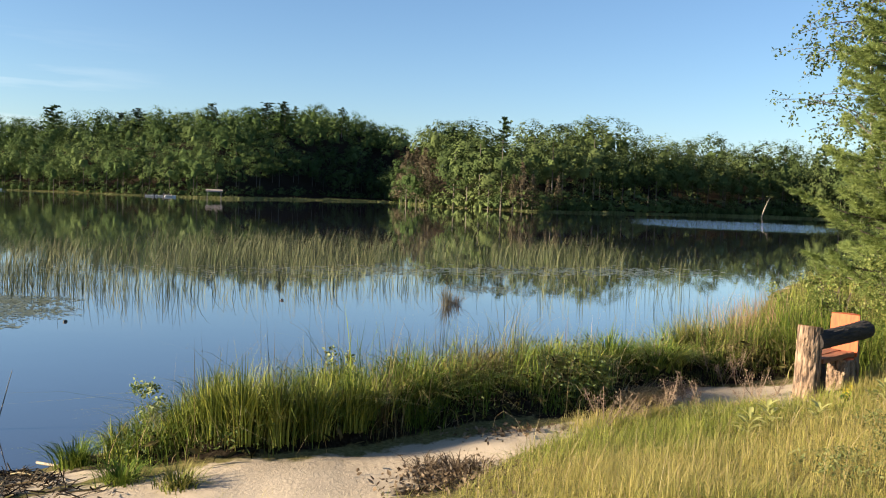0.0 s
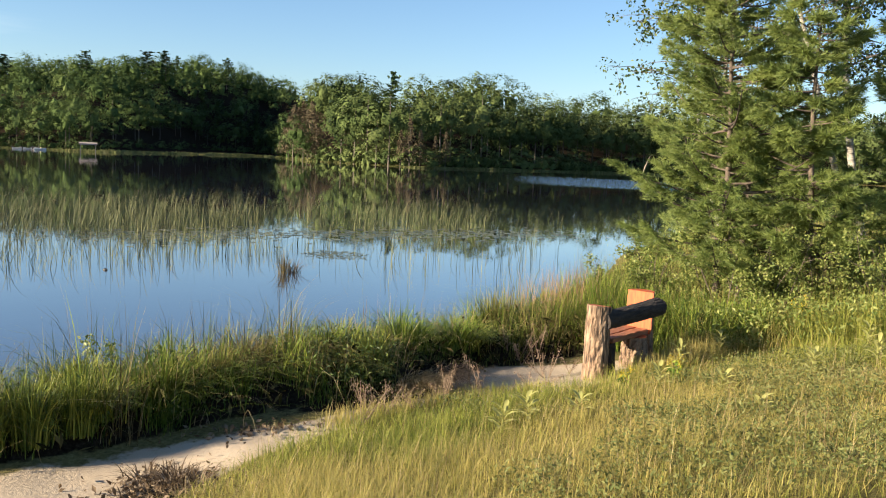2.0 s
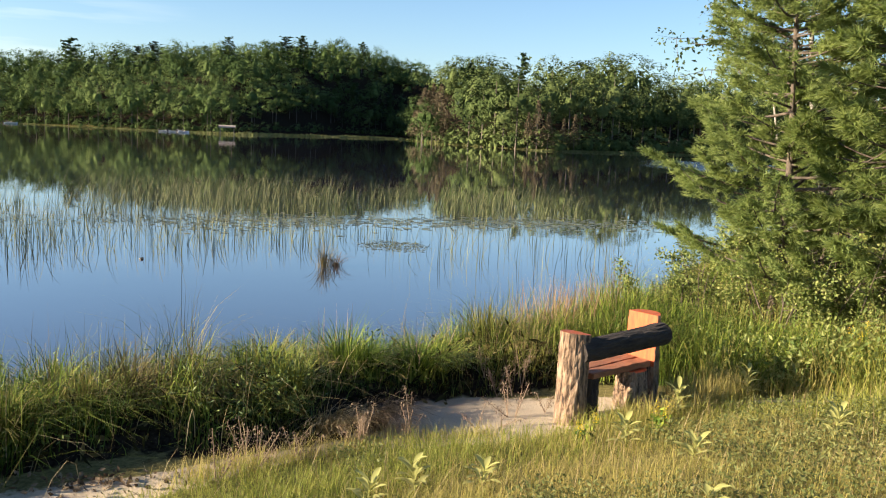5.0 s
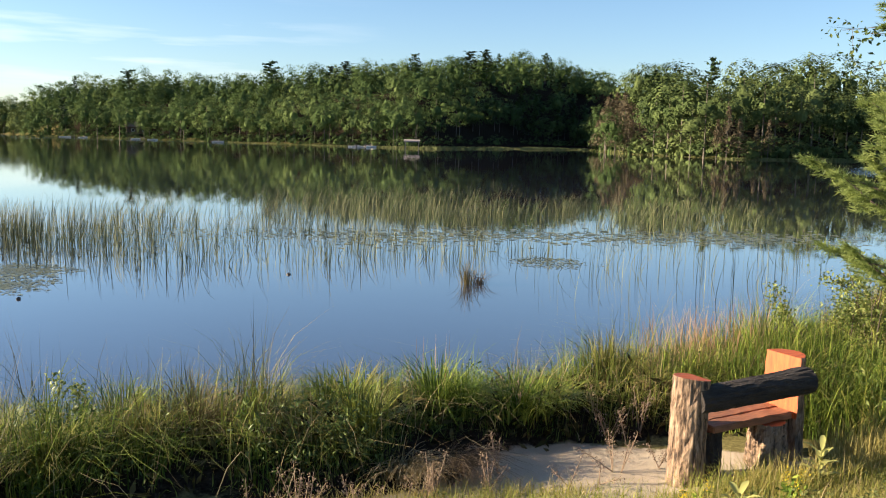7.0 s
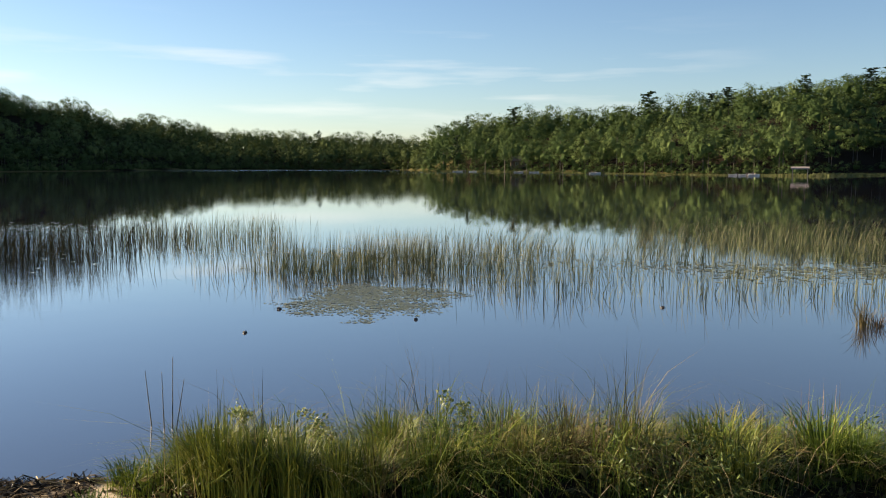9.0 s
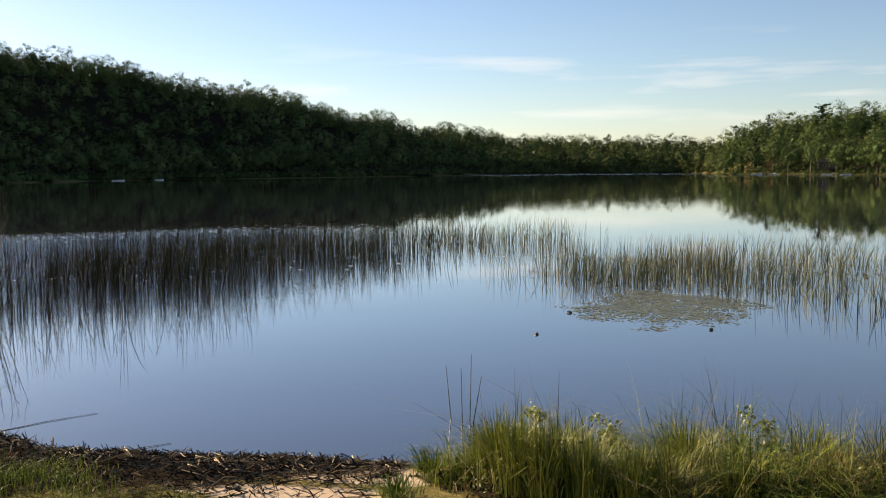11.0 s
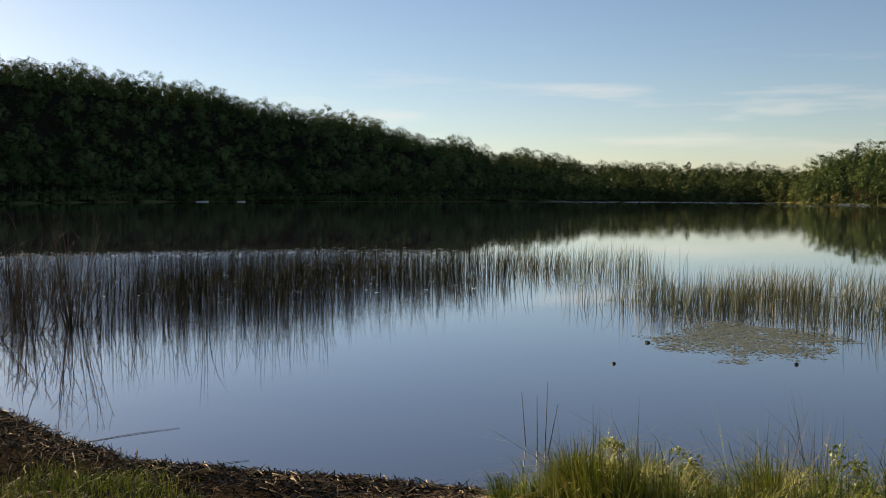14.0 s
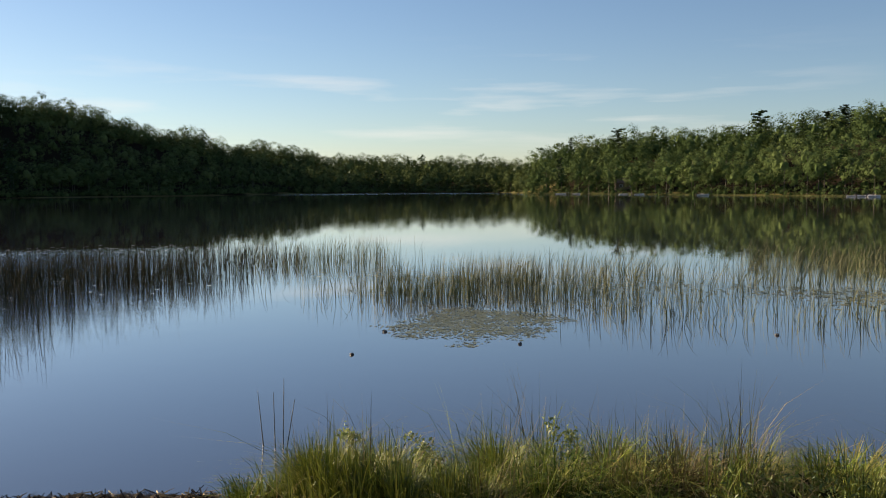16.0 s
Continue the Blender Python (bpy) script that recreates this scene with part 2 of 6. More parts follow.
M_SEDGE = leaf_material("rust_sedge", (0.05, 0.042, 0.018), (0.125, 0.10, 0.042), (0.25, 0.195, 0.09), 0.05, 0.6, 0.12, patch=1.4)
M_WEED = leaf_material("bank_weed", (0.03, 0.055, 0.012), (0.07, 0.105, 0.022), (0.125, 0.165, 0.036), 0.15, 0.5, 0.25)
# bulrush copy for the bay, the backlit reeds' shade put into its colour
M_BACKLIT_REED = leaf_material("backlit_reed", (0.010, 0.012, 0.007), (0.022, 0.024, 0.012), (0.055, 0.052, 0.024), 0.02, 0.7, 0.02, patch=0.25, tip=(0.05, 0.042, 0.022))
M_LILY = leaf_material("lily_pad", (0.08, 0.095, 0.045), (0.15, 0.16, 0.075), (0.23, 0.23, 0.11), 0.1, 0.35, 0.5)
M_BROWN = leaf_material("brown_weed", (0.065, 0.045, 0.027), (0.13, 0.093, 0.058), (0.24, 0.18, 0.12), 0.2, 0.85, 0.1)
M_DOCK = leaf_material("dry_dock", (0.15, 0.105, 0.07), (0.25, 0.18, 0.125), (0.37, 0.28, 0.20), 0.25, 0.85, 0.1)
M_NEEDLE = leaf_material("pine_needles", (0.105, 0.155, 0.045), (0.21, 0.27, 0.076), (0.33, 0.385, 0.12), 0.5, 0.5, 0.3, patch=1.3)
M_LEAF = leaf_material("shrub_leaf", (0.10, 0.145, 0.034), (0.185, 0.225, 0.058), (0.29, 0.31, 0.098), 0.36, 0.5, 0.25)
# near-black leaf: shade of the side away from the sun put into colour
M_SHADED_LEAF = leaf_material("shaded_leaf", (0.012, 0.020, 0.008), (0.022, 0.034, 0.012), (0.04, 0.055, 0.02), 0.02, 0.8, 0.03)
M_LAWN = leaf_material("lawn_grass", (0.04, 0.055, 0.012), (0.095, 0.11, 0.026), (0.20, 0.20, 0.06), 0.3, 0.75, 0.03, patch=1.2)
M_BIRCH = leaf_material("birch_leaf", (0.03, 0.055, 0.014), (0.06, 0.095, 0.022), (0.13, 0.16, 0.04), 0.3, 0.45, 0.35)
M_MILK = leaf_material("milkweed_leaf", (0.24, 0.26, 0.07), (0.38, 0.38, 0.12), (0.50, 0.47, 0.19), 0.35, 0.5, 0.3)
M_YELLOW = leaf_material("goldenrod_flower", (0.55, 0.38, 0.02), (0.70, 0.52, 0.03), (0.80, 0.62, 0.06), 0.3, 0.8, 0.1)
M_WHITE_BARK = plain_material("birch_bark", (0.05, 0.042, 0.035), (0.50, 0.46, 0.40), 14.0, 0.75, 0.006, stretch=(0.6, 0.6, 2.2))
M_PINE_BARK = plain_material("pine_bark", (0.045, 0.034, 0.026), (0.15, 0.115, 0.085), 18.0, 0.9, 0.02, 0.8)
M_STICK = plain_material("driftwood", (0.20, 0.155, 0.11), (0.46, 0.38, 0.28), 22.0, 0.85, 0.004)
M_DARKSTICK = plain_material("wet_stem", (0.03, 0.028, 0.02), (0.09, 0.075, 0.045), 30.0, 0.5, 0.002)
M_WHITE = plain_material("white_paint", (0.68, 0.68, 0.66), (0.82, 0.82, 0.80), 3.0, 0.5, 0.002)
M_GREYWOOD = plain_material("weathered_planks", (0.24, 0.20, 0.165), (0.42, 0.36, 0.30), 9.0, 0.85, 0.004)
M_ROOF = plain_material("brown_roof", (0.12, 0.075, 0.055), (0.22, 0.15, 0.11), 5.0, 0.8, 0.01)
M_PALEROOF = plain_material("pale_canopy", (0.30, 0.235, 0.20), (0.40, 0.32, 0.275), 2.0, 0.7, 0.004)
M_ROCK = plain_material("dark_float", (0.02, 0.018, 0.015), (0.07, 0.06, 0.05), 20.0, 0.5, 0.01)


# ---- mesh tools ----
def np_mesh(name, verts, quads=None, tris=None, mats=(), smooth=False, attrs=None, midx=None):
    """A mesh from arrays of corners, four-cornered and three-cornered faces, and named values per corner."""
    me = bpy.data.meshes.new(name)
    verts = np.asarray(verts, np.float32)
    q = np.zeros((0, 4), np.int32) if quads is None else np.asarray(quads, np.int32)
    t = np.zeros((0, 3), np.int32) if tris is None else np.asarray(tris, np.int32)
    me.vertices.add(len(verts))
    me.vertices.foreach_set("co", verts.ravel())
    loops = np.concatenate([q.ravel(), t.ravel()])
    me.loops.add(len(loops))
    me.loops.foreach_set("vertex_index", loops)
    starts = np.concatenate([np.arange(len(q)) * 4, len(q) * 4 + np.arange(len(t)) * 3]).astype(np.int32)
    me.polygons.add(len(starts))
    me.polygons.foreach_set("loop_start", starts)
    for m in mats:
        me.materials.append(m)
    if midx is not None:
        me.polygons.foreach_set("material_index", np.asarray(midx, np.int32))
    me.polygons.foreach_set("use_smooth", np.full(len(starts), smooth))
    for key, val in (attrs or {}).items():
        a = me.attributes.new(key, "FLOAT", "POINT")
        a.data.foreach_set("value", np.asarray(val, np.float32))
    me.update(calc_edges=True)
    me.validate()
    return me


def part(name, mesh, mat, parent, label="", at=None):
    """One mesh object, from a mesh or a bmesh, under a thing or a part."""
    if isinstance(mesh, bmesh.types.BMesh):
        me = bpy.data.meshes.new(name)
        mesh.to_mesh(me)
        mesh.free()
    else:
        me = mesh
    if mat is not None and not me.materials:
        me.materials.append(mat)
    ob = new(name, me)
    ob.parent = parent
    if at is not None:
        ob.matrix_basis = at
    if label:
        ob["label"] = label
    if name in ("crown", "foliage", "needles", "seed_spike", "flower_head", "leaves", "twigs"):
        ob["kind"] = "stuff"
    return ob


def thing(name, place, label, category, group="", kind=""):
    ob = new(name)
    ob.empty_display_size = 0.2
    ob.matrix_basis = place
    return tagged(ob, label, category, group, kind)


def blades(base, height, width, lean, yaw, segs=3, droop=1.0, tip_from=0.45, rng=None, face=None):
    """Grass or reed blades: tapered bent strips. Returns corners, quads, tris and the tip value."""
    n = len(base)
    d = np.stack([np.cos(yaw), np.sin(yaw), 0 * yaw], 1)
    f = yaw + np.pi / 2 if face is None else face
    s = np.stack([np.cos(f), np.sin(f), 0 * f], 1)
    rows = []
    tips = []
    for k in range(segs + 1):
        u = k / segs
        out = (lean * (u ** 1.8))[:, None] * d
        up = height * (u - droop * 0.35 * np.minimum(lean / np.maximum(height, 1e-3), 1.2) * u ** 3)
        c = base + out
        c = c + np.stack([0 * up, 0 * up, up], 1)
        if k < segs:
            w = (width * 0.5 * (1 - 0.75 * u))[:, None] * s
            rows += [c - w, c + w]
            tips += [np.full(n, u)] * 2
        else:
            rows.append(c)
            tips.append(np.full(n, 1.0))
    per = 2 * segs + 1
    v = np.stack(rows, 1).reshape(-1, 3)
    tip = np.clip((np.stack(tips, 1).ravel() - tip_from) / (1 - tip_from), 0, 1)
    o = (np.arange(n) * per)[:, None]
    q = np.concatenate([o + np.array([[2 * k, 2 * k + 1, 2 * k + 3, 2 * k + 2]]) for k in range(segs - 1)]) if segs > 1 else None
    t = o + np.array([[2 * segs - 2, 2 * segs - 1, 2 * segs]])
    return v, q, t, tip


def tube_np(pts, radii, sides=6):
    """A tube along points; returns corners and quads."""
    pts = np.asarray(pts, float)
    r = np.asarray(radii, float)
    d = np.gradient(pts, axis=0)
    d /= np.linalg.norm(d, axis=1)[:, None] + 1e-9
    ref = np.where(np.abs(d[:, 2:3]) > 0.9, [[1.0, 0, 0]], [[0, 0, 1.0]])
    a = np.cross(d, ref)
    a /= np.linalg.norm(a, axis=1)[:, None] + 1e-9
    b = np.cross(d, a)
    th = np.arange(sides) * 2 * np.pi / sides
    v = pts[:, None] + r[:, None, None] * (np.cos(th)[None, :, None] * a[:, None] + np.sin(th)[None, :, None] * b[:, None])
    m = len(pts)
    i = np.arange(m - 1)[:, None] * sides
    j = np.arange(sides)[None]
    k = (j + 1) % sides
    q = np.stack([i + j, i + k, i + sides + k, i + sides + j], -1).reshape(-1, 4)
    return v.reshape(-1, 3), q


class Pile:
    """Gathers pieces of mesh into one."""

    def __init__(self):
        self.v, self.q, self.t, self.n, self.a = [], [], [], 0, []

    def add(self, v, q=None, t=None, a=None):
        if q is not None:
            self.q.append(np.asarray(q) + self.n)
        if t is not None:
            self.t.append(np.asarray(t) + self.n)
        self.v.append(np.asarray(v, float))
        self.a.append(np.zeros(len(v)) if a is None else np.broadcast_to(a, len(v)))
        self.n += len(v)

    def mesh(self, name, mats=(), smooth=False, attr=None):
        q = np.concatenate(self.q) if self.q else None
        t = np.concatenate(self.t) if self.t else None
        return np_mesh(name, np.concatenate(self.v), q, t, mats, smooth, {attr: np.concatenate(self.a)} if attr else None)


def cards(centres, normals, size, rng, aspect=1.0):
    """Small leaf faces at given places, turned about the given directions."""
    n = len(centres)
    nn = normals / (np.linalg.norm(normals, axis=1)[:, None] + 1e-9)
    r = rng.normal(size=(n, 3))
    a = np.cross(nn, r)
    a /= np.linalg.norm(a, axis=1)[:, None] + 1e-9
    b = np.cross(nn, a)
    s = (size * np.ones(n))[:, None] * 0.5
    v = np.stack([centres - a * s * aspect, centres - b * s * 0.6 + nn * s * 0.15, centres + a * s * aspect, centres + b * s * 0.6 + nn * s * 0.15], 1).reshape(-1, 3)
    q = np.arange(n)[:, None] * 4 + np.arange(4)[None]
    return v, q


# ---- plan of the shore ----
SHORE = np.array([(-130, -95), (-60, -62), (-32, -28), (-21, -7), (-18.6, 0.2), (-17.0, 2.3), (-13.6, 2.9), (-11.0, 3.8), (-8.6, 4.9), (-7.15, 5.45),
                  (-5.8, 6.15), (-5.05, 7.0), (-4.45, 7.8), (-4.0, 8.3), (-3.3, 9.1), (-2.75, 9.9), (-1.9, 10.7), (-0.5, 11.6), (0.9, 12.7), (2.3, 13.9),
                  (3.7, 15.0), (4.8, 16.3), (5.8, 18.5), (7.6, 23.0), (9.6, 28.0), (14, 36), (30, 52), (90, 75), (320, 60)], float)
LAND = np.concatenate([SHORE, [(1500, 0), (1500, -1500), (-1500, -1500), (-900, -300)]])
PATHLINE = np.array([(-12, 0.6), (-9.8, 1.6), (-8.3, 2.2), (-6.6, 2.7), (-3.6, 6.6), (-2.0, 7.9), (-0.5, 8.15), (0.4, 8.9), (1.4, 9.65), (2.4, 10.7), (3.4, 11.6), (4.9, 12.15), (6.4, 12.3), (8, 12.2)], float)
PATHHALF = np.array([0.5, 0.55, 0.5, 0.2, 0.10, 0.42, 0.72, 0.54, 0.20, 0.14, 0.92, 0.24, 0.06, 0.05])
# foot of the grassy bank, where it drops to the sand
FOOT = np.array([(-3.2, 8.75), (-2.33, 8.7), (-1.37, 8.7), (-0.55, 9.22), (0.15, 9.72), (0.64, 10.1), (1.3, 10.4), (1.9, 10.8), (2.3, 11.4), (2.75, 12.1), (3.3, 12.5), (4.4, 12.9), (6.2, 13.2)], float)


def seg_dist(p, line):
    """Least distance of points to a line of points, and how far along (in vertices)."""
    best = np.full(len(p), 1e9)
    along = np.zeros(len(p))
    for i in range(len(line) - 1):
        a, b = line[i], line[i + 1]
        ab = b - a
        u = np.clip(((p - a) @ ab) / (ab @ ab), 0, 1)
        d = np.hypot(*(p - (a + u[:, None] * ab)).T)
        near = d < best
        best[near], along[near] = d[near], i + u[near]
    return best, along


def inside(p, poly):
    c = np.zeros(len(p), bool)
    j = len(poly) - 1
    for i in range(len(poly)):
        (xi, yi), (xj, yj) = poly[i], poly[j]
        hit = ((yi > p[:, 1]) != (yj > p[:, 1])) & (p[:, 0] < (xj - xi) * (p[:, 1] - yi) / (yj - yi + 1e-12) + xi)
        c ^= hit
        j = i
    return c


def shore_d(p):
    """Distance inland from the near shore; below zero over water."""
    d, _ = seg_dist(p, SHORE)
    return np.where(inside(p, LAND), d, -d)


def vnoise(p, scale, seed=0):
    """Smooth value noise in the plan, 0 to 1."""
    rng = np.random.default_rng(seed)
    tab = rng.random((64, 64))
    q = p * scale
    i = np.floor(q).astype(int)
    f = q - i
    f = f * f * (3 - 2 * f)
    a, b = i[:, 0] % 64, i[:, 1] % 64
    a1, b1 = (a + 1) % 64, (b + 1) % 64
    return (tab[a, b] * (1 - f[:, 0]) + tab[a1, b] * f[:, 0]) * (1 - f[:, 1]) + (tab[a, b1] * (1 - f[:, 0]) + tab[a1, b1] * f[:, 0]) * f[:, 1]


def behind_foot(p):
    """How far a place lies behind the foot of the bank; below zero on the sand's side."""
    d, s = seg_dist(p, FOOT)
    i = np.minimum(s.astype(int), len(FOOT) - 2)
    a, b = FOOT[i], FOOT[i + 1]
    side = (b[:, 0] - a[:, 0]) * (p[:, 1] - a[:, 1]) - (b[:, 1] - a[:, 1]) * (p[:, 0] - a[:, 0])
    return np.where(side > 0, d, -d)


def path_value(p):
    """1 on the bare sand, 0 away from it."""
    d, s = seg_dist(p, PATHLINE)
    half = np.interp(s, np.arange(len(PATHHALF)), PATHHALF)
    return np.clip(1 - (d - half * 0.65) / (half * 0.7), 0, 1)


# far shore, as seen round the middle of the near shore: bearing left of +y, distance of the water's edge, set-back of the trees, height of the skyline
HUB = np.array([4.2, 5.0])
F_AZ = [-60, -40, -30, -20, -15, -9.5, -6, -2.5, 1.5, 3.9, 4.4, 7, 10, 13, 17, 24, 30, 37, 40.1, 40.7, 43, 50, 57, 61, 65, 72, 80, 88, 95, 102, 112, 125]
F_R = [220, 245, 265, 262, 243, 212, 192, 183, 203, 218, 226, 285, 268, 243, 218, 234, 260, 306, 320, 370, 410, 430, 415, 365, 355, 340, 335, 285, 240, 205, 170, 150]
F_BACK = [6, 6, 6, 6, 6, 5, 4, 4, 4, 5, 105, 80, 60, 30, 8, 6, 6, 6, 6, 6, 6, 6, 6, 6, 6, 6, 6, 6, 6, 6, 6, 6]
S_AZ = [-60, -30, -19.2, -17.2, -13.9, -12.2, -10.5, -8.7, -7.6, -5.1, -2.1, 1.15, 4.1, 6.7, 9.6, 13, 18, 21, 24.8, 28.4, 34, 37.6, 39.8, 41.0, 41.5, 48.4, 54.4, 56.7, 61, 62, 64.7, 67, 70, 74, 78.5, 84, 89, 92.7, 95, 97.5, 102, 125]
S_EL = [4.22, 4.22, 4.29, 4.34, 4.52, 4.19, 4.4, 5.08, 5.66, 5.46, 5.39, 4.92, 4.59, 4.96, 5.37, 5.52, 5.16, 4.89, 4.16, 3.73, 3.67, 3.12, 2.68, 2.12, 1.92, 2.06, 2.24, 2.82, 3.07, 3.67, 3.88, 4.62, 5.32, 5.72, 6.82, 7.42, 8.02, 8.22, 8.62, 9.52, 9.82, 10.02]


def polar(p):
    d = p - HUB
    return np.degrees(np.arctan2(-d[:, 0], d[:, 1])), np.hypot(d[:, 0], d[:, 1])


def far_h(p):
    """Height of the far land; below zero over water."""
    az, r = polar(p)
    rs = np.interp(az, F_AZ, F_R)
    back = np.interp(az, F_AZ, F_BACK)
    el = np.interp(az, S_AZ, S_EL)
    depth = 95.0
    top = np.maximum((rs + back + depth) * np.tan(np.radians(el)) + 2.95 - 11.5, 3.0)
    u = np.clip((r - rs - back) / depth, 0, 1)
    low = np.clip((r - rs) / 12.0, 0, 1) * 0.5
    h = low + (top - 0.5) * (u * u * (3 - 2 * u))
    h = np.where(r < rs, np.maximum((r - rs) * 0.06, -3.0), h)
    return np.where((az < -62) | (az > 126), -3.0, h)


def near_h(p, d=None):
    d = shore_d(p) if d is None else d
    h = np.interp(d, [-60, -8, -2, 0, 0.3, 1, 2, 3.2, 4, 5.5, 7, 9, 12, 30, 200], [-3, -1.2, -0.4, 0, 0.12, 0.27, 0.38, 0.45, 0.56, 0.90, 1.2, 1.38, 1.5, 2.4, 8])
    k = 0.72 + 0.28 * np.clip((p[:, 0] + 3.5) / 5.0, 0, 1)
    h = np.where(h > 0, h * k, h)
    h = h + np.where(d > 0, (vnoise(p, 0.8, 3) - 0.5) * 0.10 * np.clip(d, 0, 1), 0)
    on = path_value(p)
    k2 = np.clip((d - 0.25) / 0.6, 0, 1) * np.clip(behind_foot(p) / 0.22, 0, 1) * np.clip((p[:, 0] + 2.6) / 1.2, 0, 1) * np.clip((6.2 - p[:, 0]) / 1.0, 0, 1)
    h = h + 0.20 * k2
    return h - 0.01 * on * (d > 0.4) + (vnoise(p, 3.1, 4) - 0.5) * 0.03


def ground_h(p):
    p = np.atleast_2d(np.asarray(p, float))
    return np.maximum(near_h(p), far_h(p))


def build_ground():
    def axis(lo, hi, step):
        mid = np.arange(lo, hi + 1e-6, step)
        out, s, x = [], step, hi
        while x < 1900:
            s = min(s * 1.13, 14.0 if x < 560 else 80.0)
            x += s
            out.append(x)
        out = np.array(out)
        return np.concatenate([(lo + hi) - out[::-1], mid, out])

    xs, ys = axis(-9.0, 8.0, 0.14), axis(1.5, 15.0, 0.14)
    X, Y = np.meshgrid(xs, ys, indexing="ij")
    p = np.stack([X.ravel(), Y.ravel()], 1)
    d = shore_d(p)
    z = np.maximum(near_h(p, d), far_h(p))
    nx, ny = len(xs), len(ys)
    i = (np.arange(nx - 1)[:, None] * ny + np.arange(ny - 1)[None]).ravel()
    q = np.stack([i, i + ny, i + ny + 1, i + 1], 1)
    sand = path_value(p)
    _, s = seg_dist(p, SHORE)
    az, r = polar(p)
    sand = np.where((d < 0.0) & (r < 70), 0.6, sand)
    beach = np.exp(-((p[:, 0] + 3.0) / 1.2) ** 2 - ((p[:, 1] - 8.3) / 0.6) ** 2)
    sand = np.maximum(sand, np.clip(beach * 1.4, 0, 1) * (d < 1.2))
    wrack = np.clip(1.45 - np.abs(d - 0.7) / 1.25, 0, 1) * (d > -0.6) * np.clip((-2.6 - p[:, 0]) / 1.0, 0, 1) * np.clip((p[:, 0] + 22) / 3, 0, 1)
    scrape = 0.8 * np.exp(-((p[:, 0] - 0.35 - 0.3 * (p[:, 1] - 8.2)) / 0.34) ** 2 - ((p[:, 1] - 8.1) / 0.6) ** 2)
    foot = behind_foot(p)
    # shade under the bank grass, put into the soil as the dark tone
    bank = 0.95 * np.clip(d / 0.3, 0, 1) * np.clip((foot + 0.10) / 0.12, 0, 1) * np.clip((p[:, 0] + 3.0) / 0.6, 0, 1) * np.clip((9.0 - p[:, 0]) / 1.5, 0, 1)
    # dark soil along the bank's foot, its cast shade put in as well
    soil_shade = 0.95 * np.exp(-((foot + 0.12) / 0.22) ** 2) * np.clip((p[:, 0] - 0.9) / 0.5, 0, 1) * np.clip((2.9 - p[:, 0]) / 0.4, 0, 1)
    bank = np.maximum(bank, soil_shade)
    beachy = np.clip((-3.4 - p[:, 0]) / 1.0, 0, 1) * np.clip((d - 0.2) / 0.8, 0, 1)
    sand = np.maximum(sand, beachy * np.clip((4.6 - d) / 1.5, 0, 1) * 0.9)
    turf = np.clip(0.30 + 0.62 * vnoise(p, 1.7, 9) + np.clip((d - 2.6) / 2.0, 0, 0.3) - 0.28 * path_value(p), 0, 1) * np.clip((-2.0 - p[:, 0]) / 1.5, 0, 1) * (d > 0)
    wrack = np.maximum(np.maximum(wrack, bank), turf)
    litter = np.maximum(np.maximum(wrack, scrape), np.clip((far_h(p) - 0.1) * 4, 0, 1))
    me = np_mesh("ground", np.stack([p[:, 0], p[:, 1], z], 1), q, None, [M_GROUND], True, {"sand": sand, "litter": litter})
    tagged(new("ground", me), "sandy lake shore rising to a dry meadow, with wooded hills beyond", "ground", kind="structure")


def build_water():
    xs = np.concatenate([np.arange(-900, -60, 20), np.arange(-60, 60, 3.0), np.arange(60, 901, 20)])
    ys = np.concatenate([np.arange(-500, -20, 20), np.arange(-20, 80, 2.0), np.arange(80, 901, 8)])
    X, Y = np.meshgrid(xs, ys, indexing="ij")
    p = np.stack([X.ravel(), Y.ravel()], 1)
    nx, ny = len(xs), len(ys)
    i = (np.arange(nx - 1)[:, None] * ny + np.arange(ny - 1)[None]).ravel()
    q = np.stack([i, i + ny, i + ny + 1, i + 1], 1)
    az, r = polar(p)
    ruff = np.exp(-((az + 15) / 5.5) ** 4 - ((r - 128) / 26) ** 4)
    ruff = np.maximum(ruff, np.exp(-((az - 49) / 10) ** 4 - ((r - np.interp(az, F_AZ, F_R) + 38) / 34) ** 4))
    shore = np.interp(az, F_AZ, F_R)
    ruff = np.maximum(ruff, 0.8 * np.exp(-((az - 34) / 9) ** 6 - ((r - shore + 26) / 13) ** 4))
    ruff = np.maximum(ruff, 0.42 * np.exp(-((az - 88) / 20) ** 4 - ((r - 34) / 12) ** 4))
    ruff = np.maximum(ruff, np.clip((r - 45) / 60, 0, 1) * np.interp(az, [10, 22], [0.006, 0.012]))
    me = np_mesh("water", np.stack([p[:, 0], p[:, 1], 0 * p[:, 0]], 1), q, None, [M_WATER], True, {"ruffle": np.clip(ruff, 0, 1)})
    tagged(new("water", me), "calm lake water mirroring the sky and woods", "lake", kind="structure")


build_ground()
build_water()


# ---- far woods ----
def ico():
    bm = bmesh.new()
    bmesh.ops.create_icosphere(bm, subdivisions=1, radius=1.0)
    bmesh.ops.delete(bm, geom=[f for f in bm.faces if f.calc_center_median().z < -0.3], context="FACES")
    v = np.array([x.co[:] for x in bm.verts])
    t = np.array([[x.index for x in f.verts] for f in bm.faces])
    bm.free()
    return v, t


ICO_V, ICO_T = ico()


